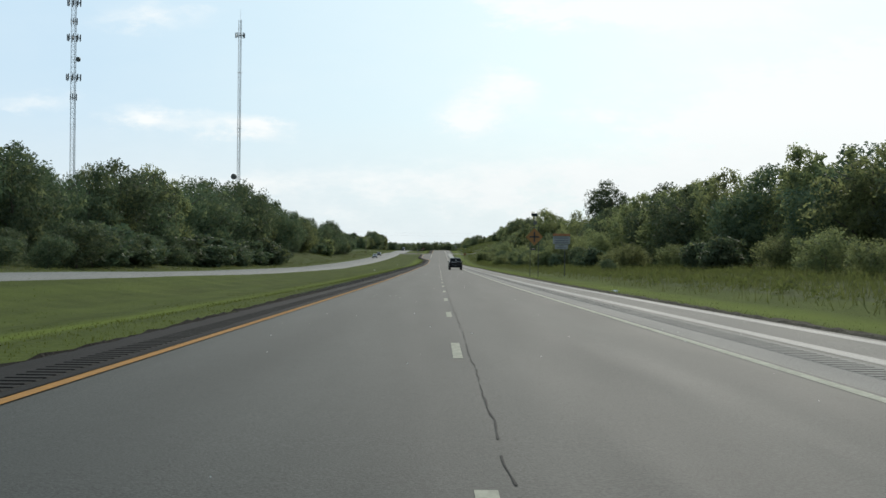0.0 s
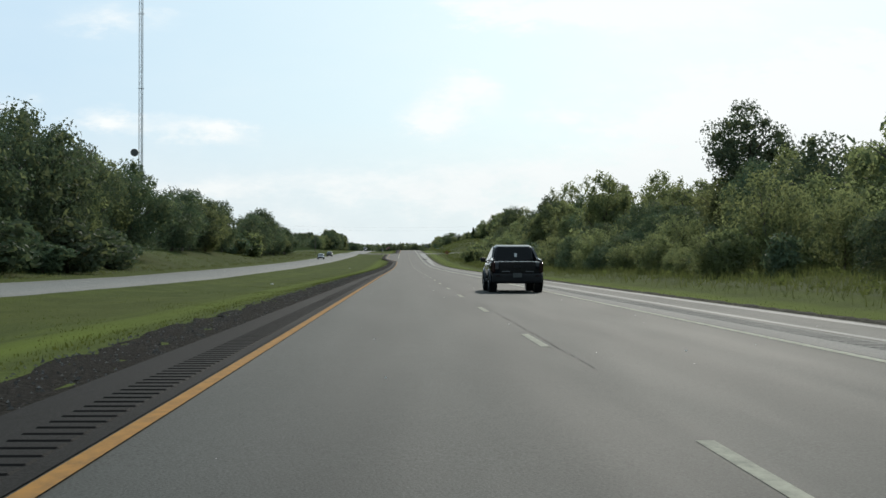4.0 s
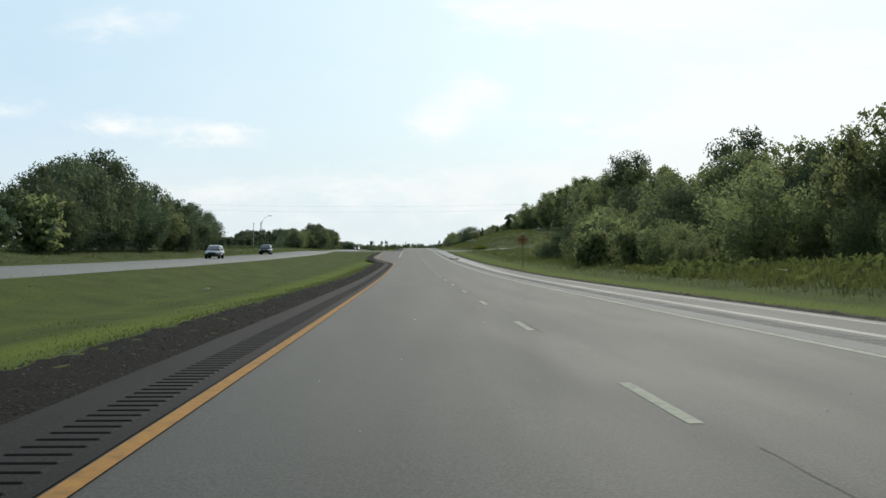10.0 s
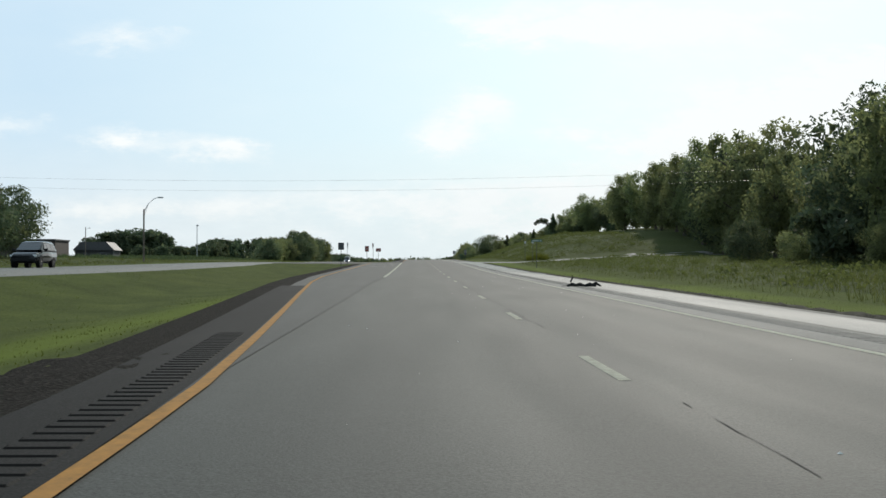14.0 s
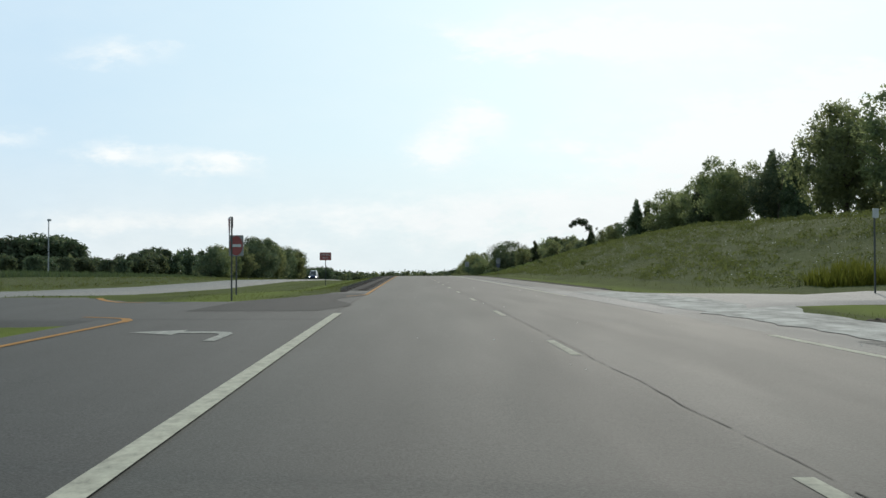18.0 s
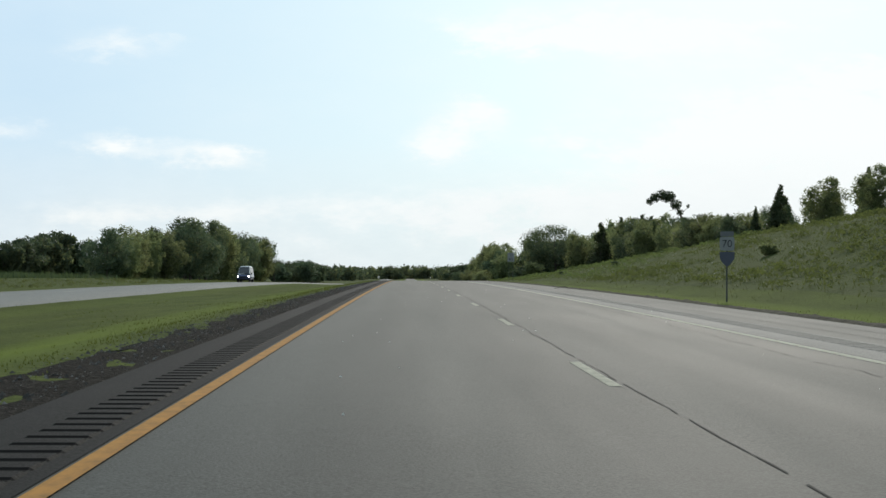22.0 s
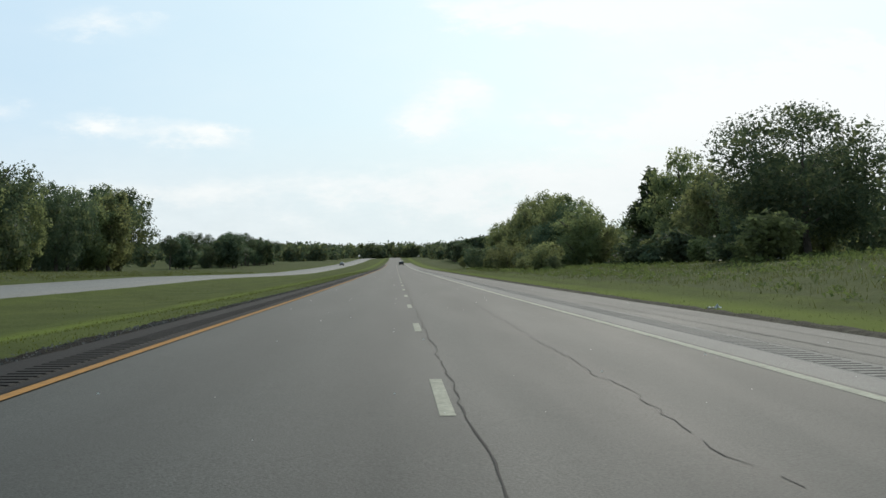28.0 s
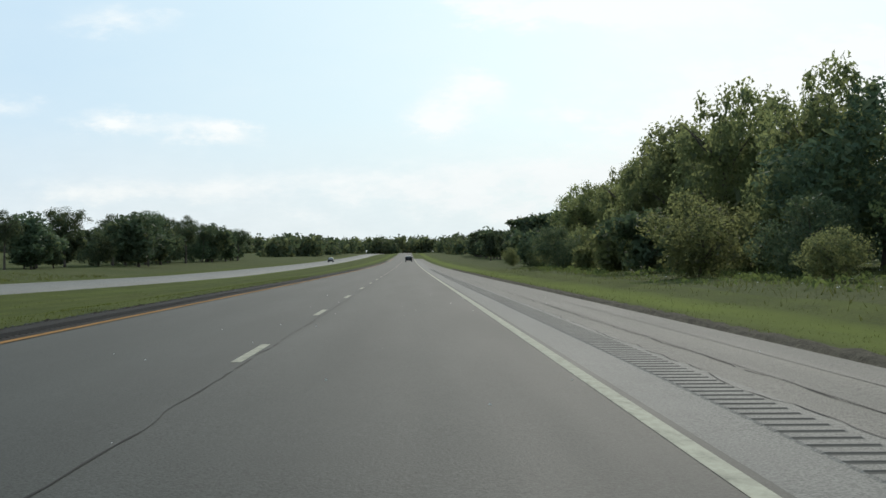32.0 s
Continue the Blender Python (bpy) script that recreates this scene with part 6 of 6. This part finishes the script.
def panel(e, name, pts, mat, out, label=""):
    """A thin panel through the points, raised along out."""
    bm = bmesh.new()
    o = Vector(out)
    lo = [bm.verts.new(Vector(p)) for p in pts]
    hi = [bm.verts.new(Vector(p) + o) for p in pts]
    bm.faces.new(hi)
    bm.faces.new(lo[::-1])
    n = len(lo)
    for i in range(n):
        bm.faces.new((lo[i], lo[(i + 1) % n], hi[(i + 1) % n], hi[i]))
    bmesh.ops.recalc_face_normals(bm, faces=bm.faces[:])
    return part(name, bm, mat, e, label)


def wheel(e, x, y, r, w):
    side = 1 if x > 0 else -1
    prof = [(-w / 2, r * 0.62), (-w / 2, r * 0.9), (-w * 0.36, r), (w * 0.36, r), (w / 2, r * 0.9), (w / 2, r * 0.62)]
    bm = bmesh.new()
    rings = [[bm.verts.new((x + px_, y + pr * math.cos(a), r + pr * math.sin(a))) for px_, pr in prof] for a in (k * math.tau / 28 for k in range(28))]
    for i in range(28):
        r0, r1 = rings[i], rings[(i + 1) % 28]
        for k in range(len(prof)):
            bm.faces.new((r0[k], r0[(k + 1) % len(prof)], r1[(k + 1) % len(prof)], r1[k]))
    bmesh.ops.recalc_face_normals(bm, faces=bm.faces[:])
    wob = part("wheel", bm, RUBBER, e, "black tyre")
    spokes = [tube([(x + side * w * 0.28, y, r), (x + side * w * 0.36, y + r * 0.6 * math.cos(a), r + r * 0.6 * math.sin(a))], [r * 0.13, r * 0.10], 6) for a in (k * math.tau / 5 + 0.3 for k in range(5))]
    part("rim", merged(tube([(x - side * w * 0.3, y, r), (x + side * w * 0.2, y, r)], [r * 0.64, r * 0.64], 24), tube([(x + side * w * 0.25, y, r), (x + side * w * 0.42, y, r)], [r * 0.14, r * 0.12], 10), *spokes), ALLOY, wob, "five-spoke alloy rim")


def pickup(x, y, paint_):
    e = thing("pickup_truck", (x, y, float(road_z(y + 2.6)) + 0.005), "dark four-door pickup truck on the asphalt lane", "pickup truck")
    e.rotation_euler = (math.atan(float(road_z(y + 5) - road_z(y)) / 5), 0, 0)
    body = smooth_part(part("body", hull([(0.06, 0.86, 0.90, 0.88, 0.62, 0.95, 1.10), (0.22, 0.92, 0.97, 0.93, 0.55, 0.98, 1.17), (1.2, 0.93, 0.985, 0.94, 0.50, 1.0, 1.18), (2.0, 0.93, 0.985, 0.95, 0.48, 1.0, 1.17),
                                         (3.7, 0.93, 0.98, 0.93, 0.48, 0.98, 1.14), (4.3, 0.92, 0.97, 0.86, 0.50, 0.94, 1.12), (4.95, 0.88, 0.92, 0.78, 0.52, 0.86, 1.02), (5.2, 0.74, 0.80, 0.66, 0.55, 0.78, 0.86)]), paint_, e, "glossy near-black body"))
    cab = smooth_part(part("cab", hull([(1.50, 0.88, 0.90, 0.84, 1.08, 1.10, 1.14), (1.74, 0.88, 0.90, 0.71, 1.08, 1.14, 1.73), (2.15, 0.89, 0.91, 0.72, 1.08, 1.14, 1.80), (2.9, 0.89, 0.91, 0.71, 1.08, 1.14, 1.79),
                                       (3.25, 0.89, 0.91, 0.69, 1.08, 1.14, 1.70), (4.05, 0.86, 0.88, 0.78, 1.06, 1.09, 1.13)]), paint_, e, "glossy near-black cab"))
    for s in (1, -1):
        def q(yy, t):
            return (s * (0.915 - 0.20 * t), yy, 1.18 + 0.54 * t)
        panel(cab, "side_window", [q(2.72, 0.06), q(3.62, 0.02), q(3.2, 0.75), (q(2.95, 0.88)), q(2.72, 0.90)], GLASS_CAR, (s * 0.012, 0, 0.004))
        panel(cab, "side_window", [q(1.85, 0.10), q(2.62, 0.06), q(2.62, 0.90), q(1.98, 0.90)], GLASS_CAR, (s * 0.012, 0, 0.004))
        # bed side that rises to meet the roof behind the cab
        panel(e, "bed_side", [(s * 0.965, 0.07, 1.02), (s * 0.975, 1.95, 1.02), (s * 0.90, 1.95, 1.20), (s * 0.77, 1.90, 1.71), (s * 0.80, 1.66, 1.60), (s * 0.87, 1.22, 1.33), (s * 0.90, 1.00, 1.255), (s * 0.92, 0.10, 1.185)], paint_, (-s * 0.08, 0, 0), "bed side sweeping up to the cab roof")
        part("bed_rail_cap", tube([(s * 0.885, 0.10, 1.195), (s * 0.865, 0.98, 1.265)], [0.035, 0.03], 8), CHROME, e, "bright bed rail cap")
        part("side_step", box(0.10, 2.3, 0.07, (s * 0.90, 2.55, 0.46), 0.02), TRIM, e)
        part("tail_lamp", box(0.15, 0.13, 0.38, (s * 0.885, 0.085, 0.95), 0.04), LENS_RED, e, "dark red tail lamp")
        m = part("mirror", box(0.20, 0.13, 0.17, (s * 1.06, 3.42, 1.23), 0.05), TRIM, e, "black door mirror")
        part("mirror_stalk", tube([(s * 0.92, 3.42, 1.15), (s * 1.05, 3.42, 1.20)], [0.03, 0.03], 5), TRIM, m)
        for yy in (1.0, 4.1):
            bm = bmesh.new()
            rows = []
            for k in range(15):
                an = radians(-12 + 204 * k / 14)
                rows.append([bm.verts.new((s * x_, yy + r_ * math.cos(an), 0.37 + r_ * math.sin(an))) for x_, r_ in ((0.93, 0.43), (1.005, 0.435), (1.015, 0.47), (1.0, 0.52), (0.94, 0.585))])
            for r0, r1 in zip(rows, rows[1:]):
                for k in range(4):
                    bm.faces.new((r0[k], r0[k + 1], r1[k + 1], r1[k]))
            bmesh.ops.recalc_face_normals(bm, faces=bm.faces[:])
            bmesh.ops.solidify(bm, geom=bm.faces[:], thickness=0.02)
            smooth_ = part("wheel_arch", bm, paint_, e, "flared wheel arch")
            smooth_.data.polygons.foreach_set("use_smooth", np.ones(len(smooth_.data.polygons), dtype=bool))
            part("wheel_well", tube([(s * 0.70, yy, 0.40), (s * 0.972, yy, 0.40)], [0.455, 0.455], 20), TRIM, e)
            wheel(e, s * 0.88, yy, 0.37, 0.25)
        for yy in (2.55, 3.5):
            part("door_handle", box(0.035, 0.17, 0.035, (s * 0.985, yy - 0.65, 1.04), 0.01), CHROME, e)
    panel(cab, "rear_window", [(-0.70, 1.52, 1.18), (0.70, 1.52, 1.18), (0.63, 1.70, 1.68), (-0.63, 1.70, 1.68)], GLASS_REAR, (0, -0.03, 0.010))
    panel(cab, "window_sticker", [(0.02, 1.545, 1.34), (0.11, 1.545, 1.34), (0.11, 1.592, 1.47), (0.02, 1.592, 1.47)], S_WHITE, (0, -0.012, 0.004), "small white sticker on the rear glass")
    panel(cab, "windscreen", [(-0.68, 3.95, 1.18), (0.68, 3.95, 1.18), (0.58, 3.25, 1.68), (-0.58, 3.25, 1.68)], GLASS_CAR, (0, 0.03, 0.03))
    gate = part("tailgate", box(1.36, 0.07, 0.46, (0, 0.03, 0.92), 0.025), paint_, e)
    part("gate_handle", box(0.26, 0.03, 0.09, (0, -0.015, 0.98), 0.01), TRIM, gate)
    part("gate_edge", box(1.36, 0.05, 0.016, (0, 0.03, 1.165), 0.004), CHROME, gate, "bright top edge")
    part("badge_bar", box(0.30, 0.008, 0.035, (-0.42, -0.012, 0.80)), SIGN_BACK, gate)
    part("badge_bar", box(0.30, 0.008, 0.03, (0.45, -0.012, 0.80)), SIGN_BACK, gate)
    bp = part("rear_bumper", box(1.82, 0.26, 0.34, (0, 0.05, 0.55), 0.07), TRIM, e, "dark rear bumper")
    part("plate", box(0.32, 0.012, 0.16, (0.0, -0.10, 0.66)), POST, bp, "plain number plate")
    part("reflector", box(0.14, 0.012, 0.04, (-0.72, -0.09, 0.64)), LENS_RED, bp)
    part("reflector", box(0.14, 0.012, 0.04, (0.72, -0.09, 0.64)), LENS_RED, bp)
    part("hitch", box(0.12, 0.16, 0.08, (0.0, 0.0, 0.42), 0.01), TRIM, e)
    part("underbody", box(1.5, 4.4, 0.14, (0, 2.6, 0.42), 0.03), TRIM, e)
    part("exhaust", tube([(0.55, 0.05, 0.42), (0.55, 0.8, 0.42)], [0.04, 0.04], 8), STEEL, e)
    part("front_bumper", box(1.7, 0.16, 0.26, (0, 5.16, 0.56), 0.05), TRIM, e)


pickup(2.28, 192.3, car_paint("near-black navy car paint", (0.004, 0.005, 0.008)))


def wagon(name, x, y, turn, paint_, label, category, L_, W_, H_, belt, nose, rear_y, lit=False, two_tone=None):
    """A closed car, nose towards +y before it is turned."""
    e = thing(name, (x, y, float(road_z(y) + (opposite_dip(y) if x < -20 else 0)) + 0.025), label, category, "", turn)
    w = W_ / 2
    smooth_part(part("body", hull([(0.0, w * .86, w * .92, w * .88, .42, .7, belt * .93), (0.15, w * .94, w * .99, w * .94, .36, .75, belt), (L_ * .5, w * .95, w, w * .96, .32, .75, belt), (L_ - nose, w * .95, w * .99, w * .92, .32, .75, belt * .98),
                                   (L_ - .25, w * .9, w * .95, w * .8, .35, .68, belt * .85), (L_, w * .72, w * .8, w * .66, .42, .6, belt * .72)]), two_tone or paint_, e))
    cab = smooth_part(part("cabin", hull([(rear_y, w * .92, w * .95, w * .86, belt - .06, belt, belt + .06), (rear_y + .35, w * .92, w * .95, w * .74, belt - .06, belt + .03, H_ - .06), (L_ * .4, w * .92, w * .95, w * .75, belt - .06, belt + .03, H_),
                                          (L_ - nose - .75, w * .92, w * .95, w * .72, belt - .06, belt + .03, H_ - .06), (L_ - nose + .25, w * .9, w * .92, w * .82, belt - .08, belt - .04, belt)]), paint_, e))
    span = (rear_y + .45, L_ - nose - .35)
    for s in (1, -1):
        def q(yy, t):
            return (s * (w * .955 - w * .20 * t), yy, belt + .05 + (H_ - belt - .14) * t)
        cuts = np.linspace(span[0], span[1], 4)
        for a, b in zip(cuts, cuts[1:]):
            last = b == cuts[-1]
            panel(cab, "side_window", [q(a + .05, .08), q(b - .03, .08), q(b - (.42 if last else .03), .85), q(a + .05, .85)], GLASS_CAR, (s * .014, 0, .004))
        part("headlamp", box(.34, .12, .17, (s * w * .72, L_ - .12, belt * .68), .04), LAMP_ON if lit else LENS_CLEAR, e, "lit headlamp" if lit else "clear headlamp")
        part("tail_lamp", box(.2, .08, .34, (s * w * .82, .03, belt * .8), .03), LENS_RED, e)
        part("mirror", box(.22, .12, .17, (s * (w + .10), L_ - nose - .25, belt + .08), .04), TRIM, e)
        for yy in (L_ * .19, L_ * .80):
            part("wheel_well", tube([(s * w * .7, yy, .37), (s * w * .985, yy, .37)], [.43, .43], 18), TRIM, e)
            wheel(e, s * (w - .12), yy, .35, .23)
    panel(cab, "windscreen", [(-w * .8, L_ - nose + .2, belt + .04), (w * .8, L_ - nose + .2, belt + .04), (w * .68, L_ - nose - .66, H_ - .14), (-w * .68, L_ - nose - .66, H_ - .14)], GLASS_CAR, (0, .04, .03))
    panel(cab, "rear_window", [(-w * .75, rear_y + .02, belt + .08), (w * .75, rear_y + .02, belt + .08), (w * .64, rear_y + .3, H_ - .16), (-w * .64, rear_y + .3, H_ - .16)], GLASS_CAR, (0, -.04, .02))
    part("grille", box(W_ * .5, .05, .2, (0, L_ - .0, belt * .62), .02), TRIM, e)
    part("front_bumper", box(W_ * .86, .14, .2, (0, L_ - .04, .48), .05), TRIM, e)
    part("rear_bumper", box(W_ * .88, .14, .22, (0, .02, .52), .05), TRIM, e)
    part("plate", box(.32, .02, .15, (0, -.03, belt * .7)), SIGN_BACK, e, "plain number plate")
    part("underbody", box(W_ * .8, L_ * .86, .1, (0, L_ / 2, .33), .02), TRIM, e)
    return e


P_BLACK, P_WHITE = car_paint("black car paint", (0.012, 0.012, 0.014)), car_paint("white car paint", (0.62, 0.63, 0.63))
P_SILVER, P_BLUE = car_paint("silver car paint", (0.35, 0.36, 0.38)), car_paint("dark blue car paint", (0.02, 0.035, 0.09))
wagon("sport_utility_vehicle", -27.3, 593, 180, P_BLACK, "dark sport utility vehicle on the far carriageway", "car", 4.8, 1.9, 1.75, 1.08, 1.35, 0.0)
wagon("sport_utility_vehicle", -25.6, 521, 180, P_SILVER, "pale silver sport utility vehicle with a roof rack", "car", 4.5, 1.82, 1.62, 1.02, 1.3, 0.05)
wagon("passenger_van", -26.7, 985, 180, P_WHITE, "white high-roof passenger van with dark blue front, headlamps lit", "van", 5.6, 2.02, 2.45, 1.25, 1.15, 0.0, True, P_BLUE)
wagon("hatchback_car", 1.8, 1470, 0, P_BLACK, "dark hatchback far down the road", "car", 4.4, 1.8, 1.5, 0.95, 1.3, 0.05)
wagon("sedan_car", -23.5, 1560, 180, P_BLACK, "distant dark car on the far carriageway", "car", 4.6, 1.8, 1.48, 0.95, 1.4, 0.3)
